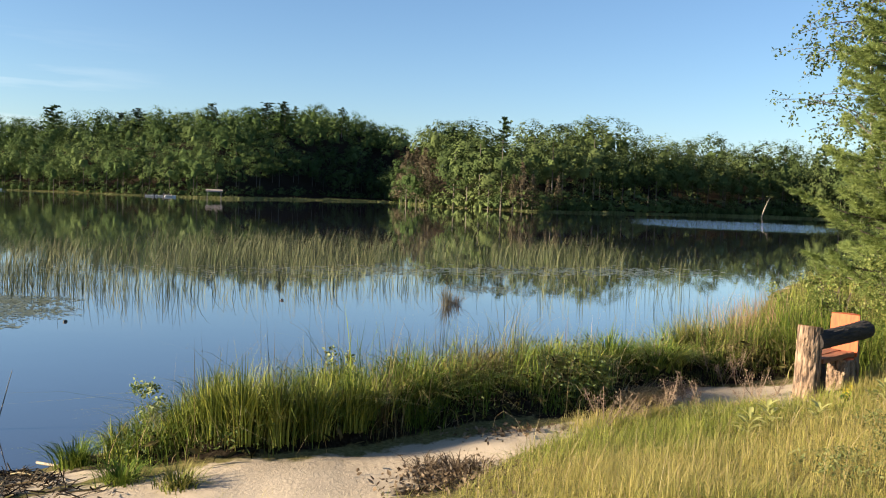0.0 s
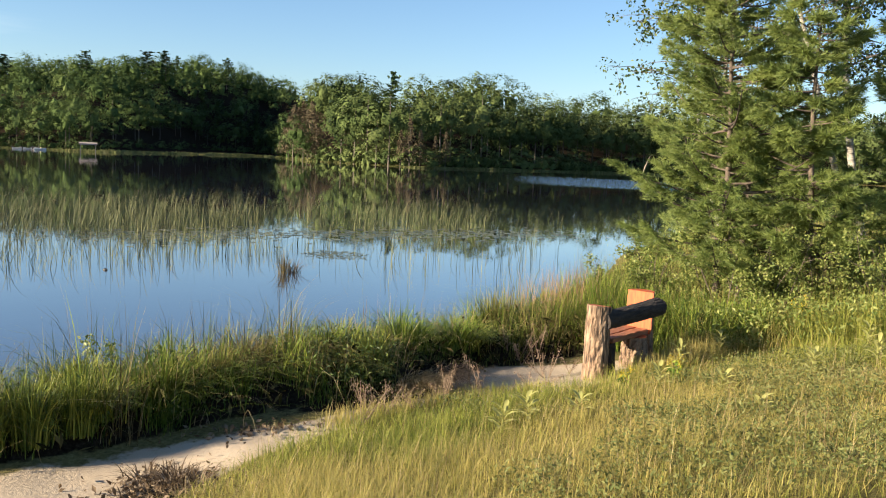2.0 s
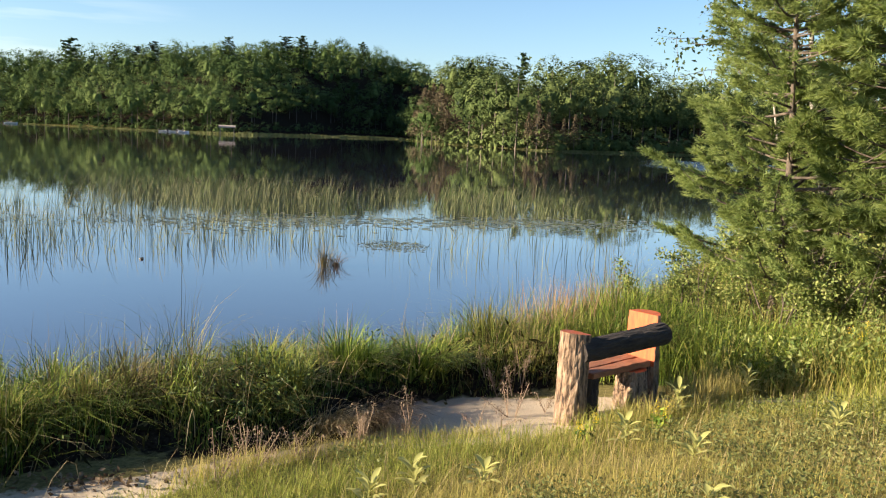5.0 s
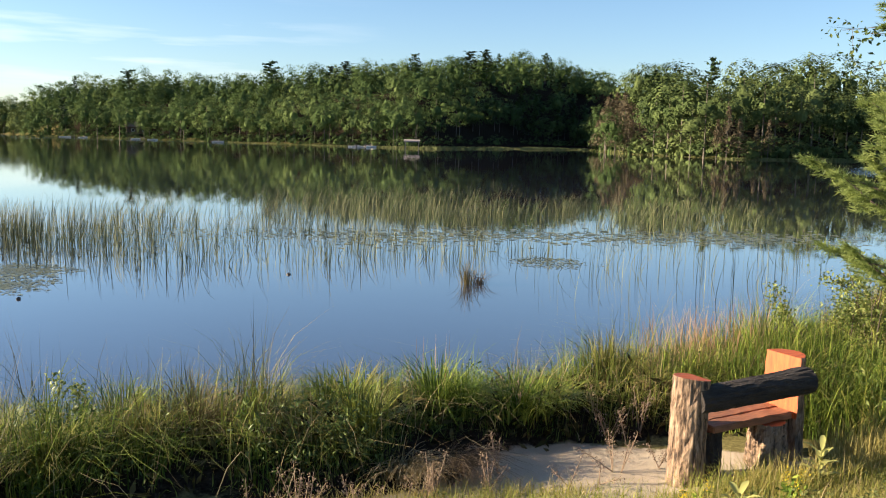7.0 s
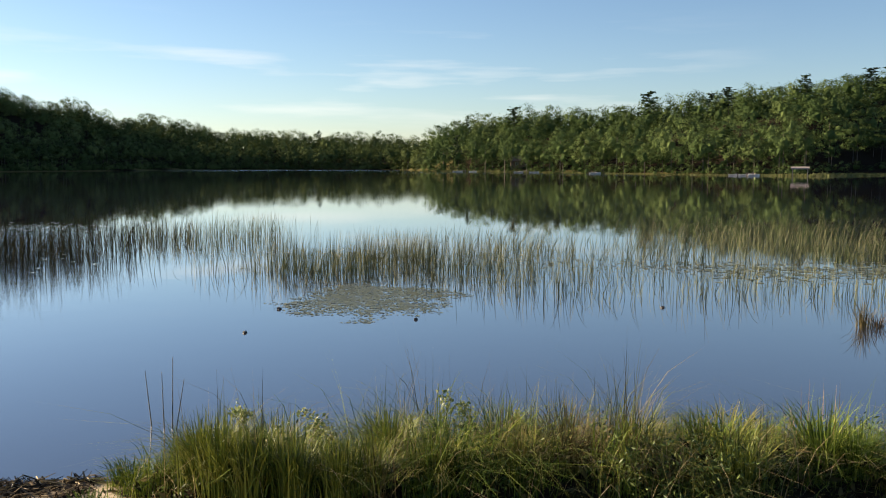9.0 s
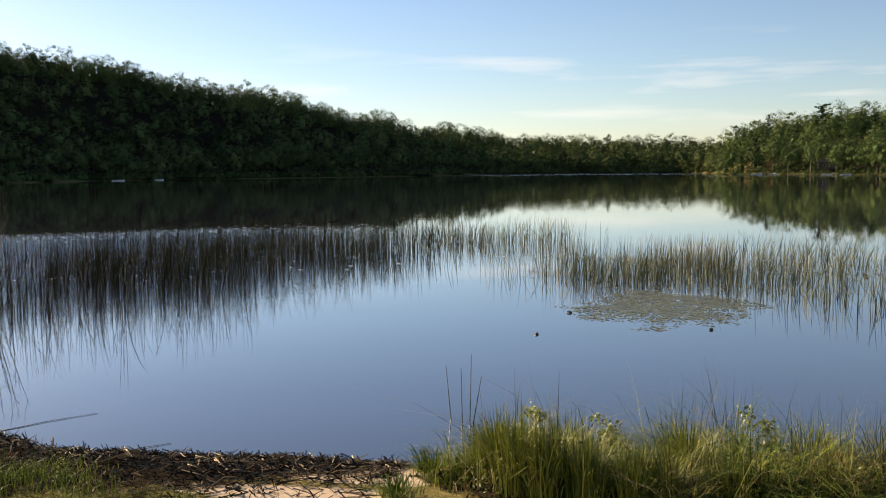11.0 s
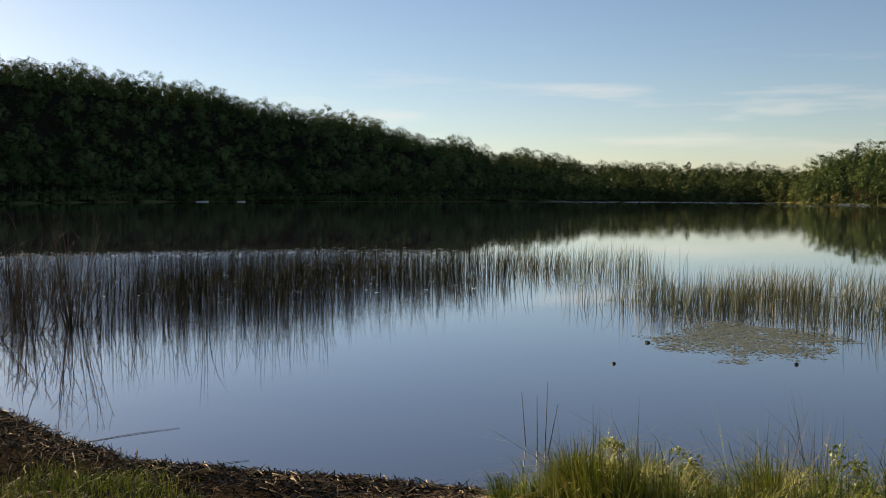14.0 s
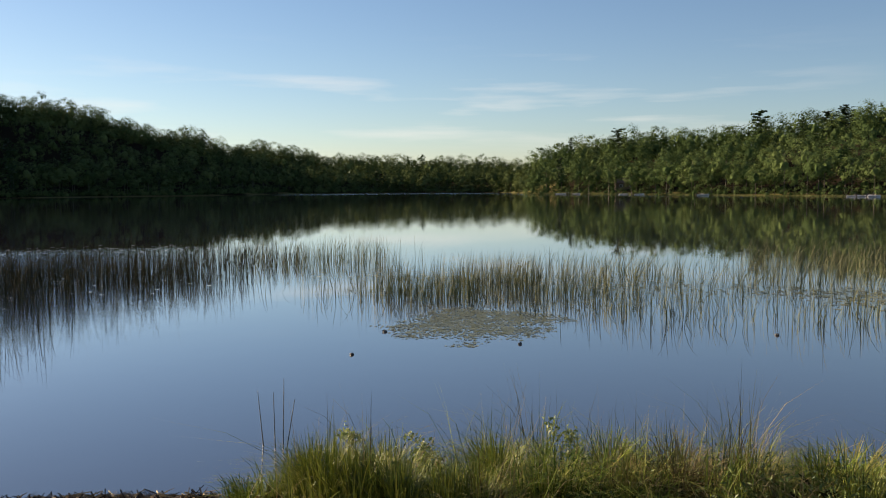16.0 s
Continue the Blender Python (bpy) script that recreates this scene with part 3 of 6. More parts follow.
def tri_leaves(centres, normals, size, rng):
    """Small three-cornered sprays of leaves about the given directions."""
    n = len(centres)
    nn = normals / (np.linalg.norm(normals, axis=1)[:, None] + 1e-9)
    a = np.cross(nn, rng.normal(size=(n, 3)))
    a /= np.linalg.norm(a, axis=1)[:, None] + 1e-9
    b = np.cross(nn, a)
    s = (size * np.ones(n))[:, None]
    v = np.stack([centres + a * s * 0.6, centres - a * s * 0.4 + b * s * 0.5, centres - a * s * 0.3 - b * s * 0.5], 1).reshape(-1, 3)
    return v, np.arange(n * 3).reshape(-1, 3)


def crown_lobes(rng, kind, low=1.75, dense=12, fine=1.0, share=1.0):
    """Corners and faces of one crown, one metre high in its own units, with its foot at the origin."""
    if kind == "broad":
        c, nrm, sz = [], [], []
        lobes = int(rng.integers(30, 38) * (0.3 + 0.7 * low / 1.75) * share)
        per = max(8, int(dense * 17 / (36 * (0.3 + 0.7 * low / 1.75))))
        lean = rng.normal(size=2) * 0.03
        for k in range(lobes):
            g = 1 - low * (k + 0.4) / lobes
            th = k * 2.4 + rng.normal() * 0.6
            rad = 0.27 * max(0.0, 1 - g * g) ** 0.5 * rng.uniform(0.78, 1.06)
            ctr = np.array([np.cos(th) * rad + lean[0] * g, np.sin(th) * rad + lean[1] * g, 0.60 + 0.33 * g + rng.normal() * 0.018])
            lr = rng.uniform(0.065, 0.115) / share ** 0.4
            dirs = rng.normal(size=(per, 3))
            dirs[:, 2] += 0.25
            dirs += 0.5 * (ctr - [0, 0, 0.5]) / (np.linalg.norm(ctr - [0, 0, 0.5]) + 1e-6)
            dirs /= np.linalg.norm(dirs, axis=1)[:, None]
            c.append(ctr + dirs * lr * rng.uniform(0.3, 1.1, (per, 1)) * [1, 1, 0.8])
            out = (ctr - [0, 0, 0.52]) / (np.linalg.norm(ctr - [0, 0, 0.52]) + 1e-6)
            nrm.append(dirs * 0.55 + out * 0.9 + [0, 0, 0.12] + rng.normal(size=(per, 3)) * 0.12)
            sz.append(rng.uniform(0.018, 0.036, per) * fine)
        v, t3 = tri_leaves(np.concatenate(c), np.concatenate(nrm), np.concatenate(sz), rng)
        # the shaded inside of the crown
        zz = ICO_V[:, 2] * min(1.0, 0.35 + low * 0.4)
        core = np.stack([ICO_V[:, 0] * 0.10, ICO_V[:, 1] * 0.10, 0.55 + 0.16 * zz], 1) * (1 + rng.normal(size=(len(ICO_V), 1)) * 0.07)
        return np.concatenate([core, v]), None, np.concatenate([ICO_T, t3 + len(ICO_V)])
    if kind == "pine":
        c, nrm, sz = [], [], []
        for k in range(13):
            z = 0.22 + 0.76 * k / 12
            reach = 0.24 * (1.1 - z) ** 0.6 * rng.uniform(0.55, 1.25) + 0.015
            for b in range(5):
                th = rng.random() * 6.28
                rr = reach * rng.uniform(0.5, 1.25)
                m = 6
                u = rng.uniform(0.1, 1, m)
                pts = np.stack([np.cos(th) * rr * u, np.sin(th) * rr * u, z + 0.05 * u + rng.normal(size=m) * 0.007], 1)
                c.append(pts)
                nn = rng.normal(size=(m, 3)) * 0.5
                nn[:, 2] += 0.8
                nrm.append(nn)
                sz.append(rng.uniform(0.03, 0.055, m))
        v, t3 = tri_leaves(np.concatenate(c), np.concatenate(nrm), np.concatenate(sz) * 1.35, rng)
        return v, None, t3
    c, nrm, sz = [], [], []
    for k in range(420):
        z = rng.uniform(0.12, 1)
        rr = 0.16 * (1.1 - z) * rng.uniform(0.2, 1.1)
        th = rng.random() * 6.28
        c.append([(np.cos(th) * rr, np.sin(th) * rr, z)])
        nrm.append(rng.normal(size=(1, 3)))
        sz.append([rng.uniform(0.022, 0.045)])
    return cards(np.concatenate(c), np.concatenate(nrm), np.concatenate(sz), rng, 1.4) + (None,)


rng = np.random.default_rng(11)
BROAD = [crown_lobes(rng, "broad", 1.8, 74, 1.0) for _ in range(7)]
TOPS = [crown_lobes(rng, "broad", 1.65, 50, 1.12) for _ in range(7)]
DISTANT = [crown_lobes(rng, "broad", 1.7, 30, 1.5) for _ in range(7)]
BUSH = [crown_lobes(rng, "broad", 1.4, 40, 1.7, 0.5) for _ in range(4)]
PINES = [crown_lobes(rng, "pine") for _ in range(3)]
DEADS = [crown_lobes(rng, "dead") for _ in range(2)]


def trunk_proto(lean=0.0):
    return tube_np([(0, 0, -0.02), (0.004, 0, 0.25), (0.0, 0.004, 0.5), (lean, 0, 0.85)], [0.016, 0.012, 0.009, 0.003], 4)


def plant_woods():
    """Trees in jittered rows from the water's edge back over the ridge."""
    rng = np.random.default_rng(5)
    crown, shaded_crown, needles, trunks = Pile(), Pile(), Pile(), Pile()
    row_back = [0, 5, 12, 20, 29, 39, 50, 62, 75, 88, 100]
    single = []
    for k, b in enumerate(row_back):
        az = -36.0
        while az < 108:
            if az < 0.5 and b > 44:
                az += 0.5
                continue
            rs = np.interp(az, F_AZ, F_R) + np.interp(az, F_AZ, F_BACK)
            step = (5.6 if k < 2 else 9.0 if k > 8 else 7.4) / (rs + b)
            if az > 41 and 1 < k < 9:
                step *= 1.2 if az > 60 else 1.35
            az += math.degrees(step) * rng.uniform(0.7, 1.35)
            if np.interp(az, F_AZ, F_BACK) < 70 and ((k < 2 and 2.9 < az < 4.8) or (b < 60 and 3.1 < az < 4.8)):
                continue
            r = rs + b + rng.uniform(-2.5, 2.5) + (1.5 if k == 0 else 0)
            a = math.radians(az)
            p = HUB + r * np.array([-math.sin(a), math.cos(a)])
            z = ground_h(p)[0]
            el = np.interp(az, S_AZ, S_EL)
            lim = r * math.tan(math.radians(el)) + 3.9 - z
            h = rng.uniform(13.0, 21.0) if az < 4.3 else rng.uniform(8.5, 13.5)
            h *= 0.85 if k == 0 else 1
            h = min(h * (1.3 if k > 8 else 1), lim * (rng.uniform(0.7, 1.14) if k > 8 else rng.uniform(0.85, 1.04)))
            if h < 4:
                continue
            if k >= len(row_back) - 2:
                z, h = z - 0.4 * h - 1.5, h * 1.4 + 1.5
            single.append((k, az, r, p, z, h))
    for k, az, r, p, z, h in single:
        pine = rng.random() < (0.02 if k > 8 else 0.10 if az > 41.2 else 0.42 if 4.4 < az < 12.5 and k < 7 else 0.05)
        front = k == 0 and -22 < az < 40.5
        if front and rng.random() < 0.62:
            FRONT.append((az, p, z, h, pine))
            continue
        v, q, tr = (PINES if pine else BROAD if k > 8 else DISTANT if az > 41 else BROAD if k < 2 else TOPS)[rng.integers(3 if pine else 7)]
        th = rng.random() * 6.28
        w = max(h * rng.uniform(0.85, 1.2), rng.uniform(10.0, 16.5) * (1.1 if k > 8 else 1)) if not pine else h * rng.uniform(0.9, 1.1)
        cs, sn = math.cos(th), math.sin(th)
        vv = np.stack([(v[:, 0] * cs - v[:, 1] * sn) * w + p[0], (v[:, 0] * sn + v[:, 1] * cs) * w + p[1], v[:, 2] * h + z], 1)
        # point and far hill take the crowns with shade in their colour
        (needles if pine else shaded_crown if az < 4.4 or az > 41 else crown).add(vv, q, tr, rng.random())
        if k < 2:
            tv, tq = trunk_proto(rng.uniform(-0.02, 0.02))
            trunks.add(tv * [h * 0.8, h * 0.8, h] + [p[0], p[1], z], tq)
    # undergrowth at the foot of the wood
    az = -36.0
    while az < 108:
        rs = np.interp(az, F_AZ, F_R) + np.interp(az, F_AZ, F_BACK)
        az += math.degrees((2.6 if 4.4 < az < 41 else 1.7) / rs) * rng.uniform(0.6, 1.4)
        if 3.7 < az < 4.25:
            continue
        a = math.radians(az)
        p = HUB + (rs + rng.uniform(-3.2, 1.0)) * np.array([-math.sin(a), math.cos(a)])
        h = rng.uniform(4.5, 9.0) if az < 4.4 else rng.uniform(2.2, 5.5) if az < 41 else rng.uniform(3.5, 7.5)
        v, q, tr = BUSH[rng.integers(4)]
        (shaded_crown if az < 4.4 or az > 41 else crown).add(v * [h * 1.6, h * 1.6, h * 1.2] + [p[0], p[1], ground_h(p)[0] - 0.52 * h], q, tr, rng.random())
    for k in (17, 34, 56, 78, 90, 99):
        az = -24.0
        while az < 108:
            rs = np.interp(az, F_AZ, F_R) + np.interp(az, F_AZ, F_BACK) + k
            az += math.degrees((3.8 if k > 80 else 7.5) / rs) * rng.uniform(0.6, 1.4)
            a = math.radians(az)
            p = HUB + (rs + rng.uniform(-4, 4)) * np.array([-math.sin(a), math.cos(a)])
            if az < 0.5 and k > 40:
                continue
            v, q, tr = BUSH[rng.integers(4)]
            h = rng.uniform(9.0, 13.0) if k > 80 else rng.uniform(5.0, 8.5)
            (shaded_crown if az < 4.4 or az > 41 else crown).add(v * [h * 1.5, h * 1.5, h * 1.7] + [p[0], p[1], ground_h(p)[0] - 0.9 * h], q, tr, rng.random())
    tagged(new("broadleaf_wood", crown.mesh("broadleaf_wood", [M_FAR_LEAF], False, "tone")), "dense green broadleaf wood covering the hills round the lake", "woods", kind="stuff")
    tagged(new("oak_wood", shaded_crown.mesh("oak_wood", [M_FAR_SHADED], False, "tone")), "broadleaf wood covering the point and the far hill, shade put into its green", "woods", kind="stuff")
    tagged(new("pine_wood", needles.mesh("pine_wood", [M_FAR_PINE], False, "tone")), "dark pines scattered through the far woods", "woods", kind="stuff")
    tagged(new("wood_trunks", trunks.mesh("wood_trunks", [M_FAR_TRUNK])), "grey tree trunks along the edge of the far woods", "tree trunks", kind="stuff")


FRONT = []
plant_woods()


def far_tree(place, h, w, crown, label, category, name, group=""):
    """A tree at the far shore: trunk and crown."""
    t = thing(name, place, label, category, group)
    part("trunk", TRUNK_MESH, None, t, at=Matrix.Diagonal((h * 0.8, h * 0.8, h, 1)))
    part("crown", crown, None, t, at=Matrix.Diagonal((w, w, h, 1)))
    return t


TRUNK = trunk_proto()
TRUNK_MESH = np_mesh("trunk", *TRUNK, None, [M_FAR_TRUNK])
SHADED_MESH = [np_mesh("crown", v, q, t, [M_FAR_SHADED]) for v, q, t in BROAD]
BROAD_MESH = [np_mesh("crown", v, q, t, [M_FAR_LEAF]) for v, q, t in BROAD]
PINE_MESH = [np_mesh("crown", v, q, t, [M_FAR_PINE]) for v, q, t in PINES]
DEAD_MESH = [np_mesh("crown", v, q, None, [M_DEAD]) for v, q, t in DEADS]
rng = np.random.default_rng(21)
for az, p, z, h, pine in FRONT:
    place = pose(p[0], p[1], z, 0, 0, rng.uniform(0, 360))
    if pine:
        far_tree(place, h, h, PINE_MESH[rng.integers(3)], "dark green pine at the edge of the far wood", "pine tree", "pine_tree", "shore trees")
    else:
        far_tree(place, h, max(8.5, h * rng.uniform(0.75, 1.1)), (SHADED_MESH if az < 4.4 else BROAD_MESH)[rng.integers(7)], "leafy green tree standing at the far lake shore", "tree", "shore_tree", "shore trees")


def at_bearing(az, r):
    a = math.radians(az)
    return HUB + r * np.array([-math.sin(a), math.cos(a)])


# pines that stand up over the skyline
for az, el, back, h, w in ((26.75, 4.42, 80, 15, 30), (35.3, 3.55, 70, 11, 26), (23.05, 4.26, 80, 9, 20), (22.0, 4.62, 80, 9, 22), (14.1, 5.45, 90, 10, 24), (13.0, 5.58, 90, 10, 22), (9.25, 5.40, 100, 12, 18), (17.6, 5.2, 85, 9, 20), (48.0, 2.05, 80, 12, 14)):
    r = np.interp(az, F_AZ, F_R) + back
    p = at_bearing(az, r)
    top = r * math.tan(math.radians(el)) + 2.95
    far_tree(pose(p[0], p[1], top - h, 0, 0, az * 37), h, w, PINE_MESH[int(az) % 3], "tall ragged pine rising above the wooded skyline", "pine tree", "skyline_pine", "skyline pines")
# rust-brown dead conifers on the promontory
for az, r, h, w in ((4.1, 224, 15.0, 22), (4.35, 228, 13.0, 20), (4.6, 232, 15.5, 22), (4.9, 240, 14.0, 22), (5.2, 247, 15.0, 22), (5.5, 253, 12.0, 20), (5.75, 259, 9.0, 18), (3.8, 221, 11.0, 16), (-2.2, 185, 10.5, 15), (-1.6, 185.5, 8, 11), (-2.9, 185.5, 8, 13), (-4.6, 189.5, 8, 11), (-3.9, 188, 7, 10)):
    p = at_bearing(az, r)
    far_tree(pose(p[0], p[1], ground_h(p)[0], 0, 0, az * 71), h, w, DEAD_MESH[int(r) % 2], "dead conifer with rust-brown needles on the point", "dead tree", "dead_conifer", "dead conifers")


def marsh_edge():
    """Pale sedge along the far water's edge."""
    rng = np.random.default_rng(8)
    n = 9000
    az = rng.uniform(-22, 41, n)
    rs = np.interp(az, F_AZ, F_R)
    wide = np.where((az > 3.2) & (az < 17), 9.0, 1.6)
    r = rs + rng.random(n) ** 1.5 * wide + 0.3
    a = np.radians(az)
    p = HUB + r[:, None] * np.stack([-np.sin(a), np.cos(a)], 1)
    z = ground_h(p)
    base = np.stack([p[:, 0], p[:, 1], np.maximum(z - 0.1, -0.1)], 1)
    patch = vnoise(p, 0.05, 6)
    h = rng.uniform(0.3, 0.85, n) * (0.25 + 1.1 * patch)
    v, q, t, tip = blades(base, h, rng.uniform(0.35, 0.7, n), rng.uniform(0, 0.3, n), rng.uniform(0, 6.28, n), 2, face=a + rng.normal(size=n) * 0.5)
    me = np_mesh("marsh_sedge", v, q, t, [M_MARSH], False, {"tip": tip})
    tagged(new("marsh_sedge", me), "pale green sedge fringing the far shore", "sedge", kind="stuff")


marsh_edge()


# ---- reeds and lilies in the lake ----
def scatter(poly, n, rng):
    poly = np.array(poly, float)
    lo, hi = poly.min(0), poly.max(0)
    out = np.zeros((0, 2))
    while len(out) < n:
        p = lo + rng.random((n * 2, 2)) * (hi - lo)
        out = np.concatenate([out, p[inside(p, poly)]])
    return out[:n]


def reed_bed(name, label, poly, n, hmin, hmax, seed, lean=0.2, clump=0.35, clump_scale=0.55, mat=None, wide=(0.010, 0.018)):
    rng = np.random.default_rng(seed)
    p = scatter(poly, n * 2, rng)
    keep = vnoise(p, clump_scale, seed) * 0.6 + vnoise(p, clump_scale * 3.1, seed + 1) * 0.4
    keep = keep + np.clip(seg_dist(p, np.array(list(poly) + [poly[0]], float))[0] / 2.2, 0, 1) * 0.35 + rng.random(len(p)) * 0.3
    p = p[keep > np.quantile(keep, clump)]
    p = p[rng.permutation(len(p))[:n]]
    n = len(p)
    h = rng.uniform(hmin, hmax, n) * (0.75 + 0.4 * vnoise(p, 0.4, seed + 2))
    base = np.stack([p[:, 0], p[:, 1], np.full(n, -0.12)], 1)
    yaw = np.where(rng.random(n) < 0.4, rng.uniform(0, 6.28, n), rng.normal(0.1, 0.8, n))
    bent = rng.random(n) < 0.25
    le = np.abs(rng.normal(lean * 0.6, 0.14, n) + bent * rng.uniform(0.2, 0.7, n)) * h
    v, q, t, tip = blades(base, h + 0.12, rng.uniform(*wide, n), le, yaw, 4, 1.5, tip_from=0.55, face=rng.uniform(0, 6.28, n))
    me = np_mesh(name, v, q, t, [mat or M_REED], False, {"tip": tip})
    return tagged(new(name, me), label, "reeds", kind="stuff")


reed_bed("bulrush_bed", "tan and green bulrushes standing in the open lake", [(-13.5, 25.2), (-10, 25.6), (-6, 27.5), (-2, 31.2), (1.5, 32.8), (1.0, 42), (-5, 45.5), (-12, 42), (-17, 36), (-18, 29)], 4300, 0.55, 1.2, 31, 0.55, 0.62, 0.5, wide=(0.009, 0.017))
reed_bed("bulrush_bed", "thinner bulrushes at the open end of the reed bed", [(0.5, 32.2), (3, 32.6), (9, 35.5), (11, 40), (3, 44), (0.5, 43)], 800, 0.65, 1.35, 37, 0.5, 0.5, 0.5)
reed_bed("bulrush_bed", "dense clump of bulrushes behind the lily pads", [(-14.4, 19.0), (-12.3, 19.6), (-10.4, 20.8), (-8.6, 22.6), (-10.5, 25.5), (-13, 27.2), (-16.5, 27.5), (-18, 25), (-17.4, 21.2)], 2500, 0.5, 1.15, 32, 0.10, 0.64, 0.8, wide=(0.009, 0.017))
reed_bed("bulrush_bed", "bulrushes in the shallow bay by the beach, coloured dark as backlit", [(-14.5, 5.5), (-13.9, 8), (-14.7, 10.8), (-17.4, 14.8), (-20.5, 19.5), (-25, 22), (-30, 19), (-29, 10), (-26, 4.5), (-20, 3.2)], 5400, 0.8, 1.7, 33, 0.2, 0.5, 0.8, mat=M_BACKLIT_REED, wide=(0.010, 0.019))
reed_bed("bulrush_bed", "thin rushes standing in the glinting end of the bay, coloured dark as backlit", [(-20, 3), (-26, 4.5), (-29, 10), (-31, 12), (-34, 3), (-33, -4), (-26, -2)], 900, 0.7, 1.4, 38, 0.2, 0.4, mat=M_BACKLIT_REED, wide=(0.013, 0.022))
reed_bed("bulrush_bed", "thin scattered bulrushes in open water", [(-22, 20.5), (-19, 23), (-20, 28), (-26, 30), (-30, 26), (-27, 21)], 700, 0.7, 1.2, 34, 0.12, 0.45, wide=(0.012, 0.020))
reed_bed("bulrush_bed", "fine bulrushes spreading from the bay into open water, coloured dark as backlit", [(-16.6, 14), (-17.3, 17.5), (-21.5, 22.5), (-27, 27.5), (-33, 28), (-37, 21), (-34, 12), (-28, 13), (-20, 13)], 1700, 0.55, 1.15, 39, 0.16, 0.5, mat=M_BACKLIT_REED, wide=(0.012, 0.020))
reed_bed("bulrush_bed", "thin scattered bulrushes near the grassy bank", [(2.0, 19.5), (4.5, 21.5), (7.5, 27), (8, 33), (3, 31), (0, 27), (1, 22)], 200, 0.6, 1.1, 35, 0.12, 0.3)
reed_bed("bulrush_bed", "sparse reeds in front of the main bed", [(-17, 18), (-12, 19.5), (-7, 20.5), (-2.5, 22.5), (1.5, 26), (1, 31), (-5, 28.5), (-11, 26), (-16, 24)], 1500, 0.4, 1.0, 36, 0.18, 0.3, wide=(0.011, 0.019))


def lily_pads(name, label, place, n, seed, rmin=0.045, rmax=0.10):
    rng = np.random.default_rng(seed)
    p = place(rng, n)
    pile_v, pile_t = [], []
    sides = 6
    for i, (x, y) in enumerate(p):
        r = rng.uniform(rmin, rmax)
        th = np.linspace(0.35, 5.93, sides) + rng.random() * 6.28
        ring = np.stack([x + r * np.cos(th), y + r * np.sin(th), 0.005 + 0.003 * rng.random(sides)], 1)
        pile_v.append(np.concatenate([[[x, y, 0.004]], ring]))
        o = i * (sides + 1)
        pile_t.append(np.array([[o, o + k, o + k + 1] for k in range(1, sides)]))
    me = np_mesh(name, np.concatenate(pile_v), None, np.concatenate(pile_t), [M_LILY])
    return tagged(new(name, me), label, "lily pads", kind="stuff")


def ellipse(cx, cy, a, b, turn, power=0.5):
    def f(rng, n):
        th, r = rng.uniform(0, 6.28, n), rng.random(n) ** power
        r *= 0.82 + 0.25 * np.sin(3 * th + 1) * np.sin(2 * th)
        u, v = a * r * np.cos(th), b * r * np.sin(th)
        c, s = math.cos(turn), math.sin(turn)
        return np.stack([cx + u * c - v * s, cy + u * s + v * c], 1) + rng.normal(size=(n, 2)) * 0.2 * min(a, b) * rng.random((n, 1))
    return f


def strip(points, wide):
    line = np.array(points, float)

    def f(rng, n):
        s = rng.uniform(0, len(line) - 1, n)
        i = np.minimum(s.astype(int), len(line) - 2)
        u = (s - i)[:, None]
        return line[i] * (1 - u) + line[i + 1] * u + rng.normal(size=(n, 2)) * wide
    return f


def raft(rng, n):
    """Pads drawn together in drifts, thinning out at the edges."""
    poly = [(-10.5, 16.5), (-8.8, 16.0), (-7.2, 15.8), (-6.7, 17.6), (-7.0, 19.2), (-8.3, 21.2), (-11.8, 20.2), (-11.2, 18.0)]
    p = scatter(poly, n * 3, rng)
    d = seg_dist(p, np.array(poly + [poly[0]], float))[0]
    keep = vnoise(p, 1.1, 4) * 0.4 + vnoise(p, 3.7, 5) * 0.4 + np.clip(d / 1.3, 0, 1) * 0.7 + rng.random(len(p)) * 0.8
    return p[np.argsort(-keep)[:n]]


lily_pads("lily_pads", "raft of brownish lily pads on still water", raft, 5200, 41, 0.018, 0.044)
lily_pads("lily_pads", "small raft of green lily pads", ellipse(1.0, 25.9, 1.0, 1.1, 0.3), 420, 42, 0.025, 0.05)
lily_pads("lily_pads", "broken lines of lily pads among the reeds", strip([(-5, 28.5), (-1, 31), (4, 33), (9, 35)], 1.0), 900, 43, 0.06, 0.14)
lily_pads("lily_pads", "lily pads along the outer edge of the bay", strip([(-46, -4), (-41, 7), (-39.5, 15), (-39, 22), (-33, 26)], 1.6), 500, 44, 0.06, 0.13)
lily_pads("lily_pads", "thin broken line of pads and dead stems among the reeds", strip([(-19, 23.5), (-14, 25.5), (-9, 27.5), (-4, 30)], 0.9), 700, 46, 0.03, 0.08)
lily_pads("lily_pads", "scattered lily pads between the bulrushes", ellipse(-25, 14, 6, 8, 0.2, 0.6), 220, 45, 0.04, 0.10)


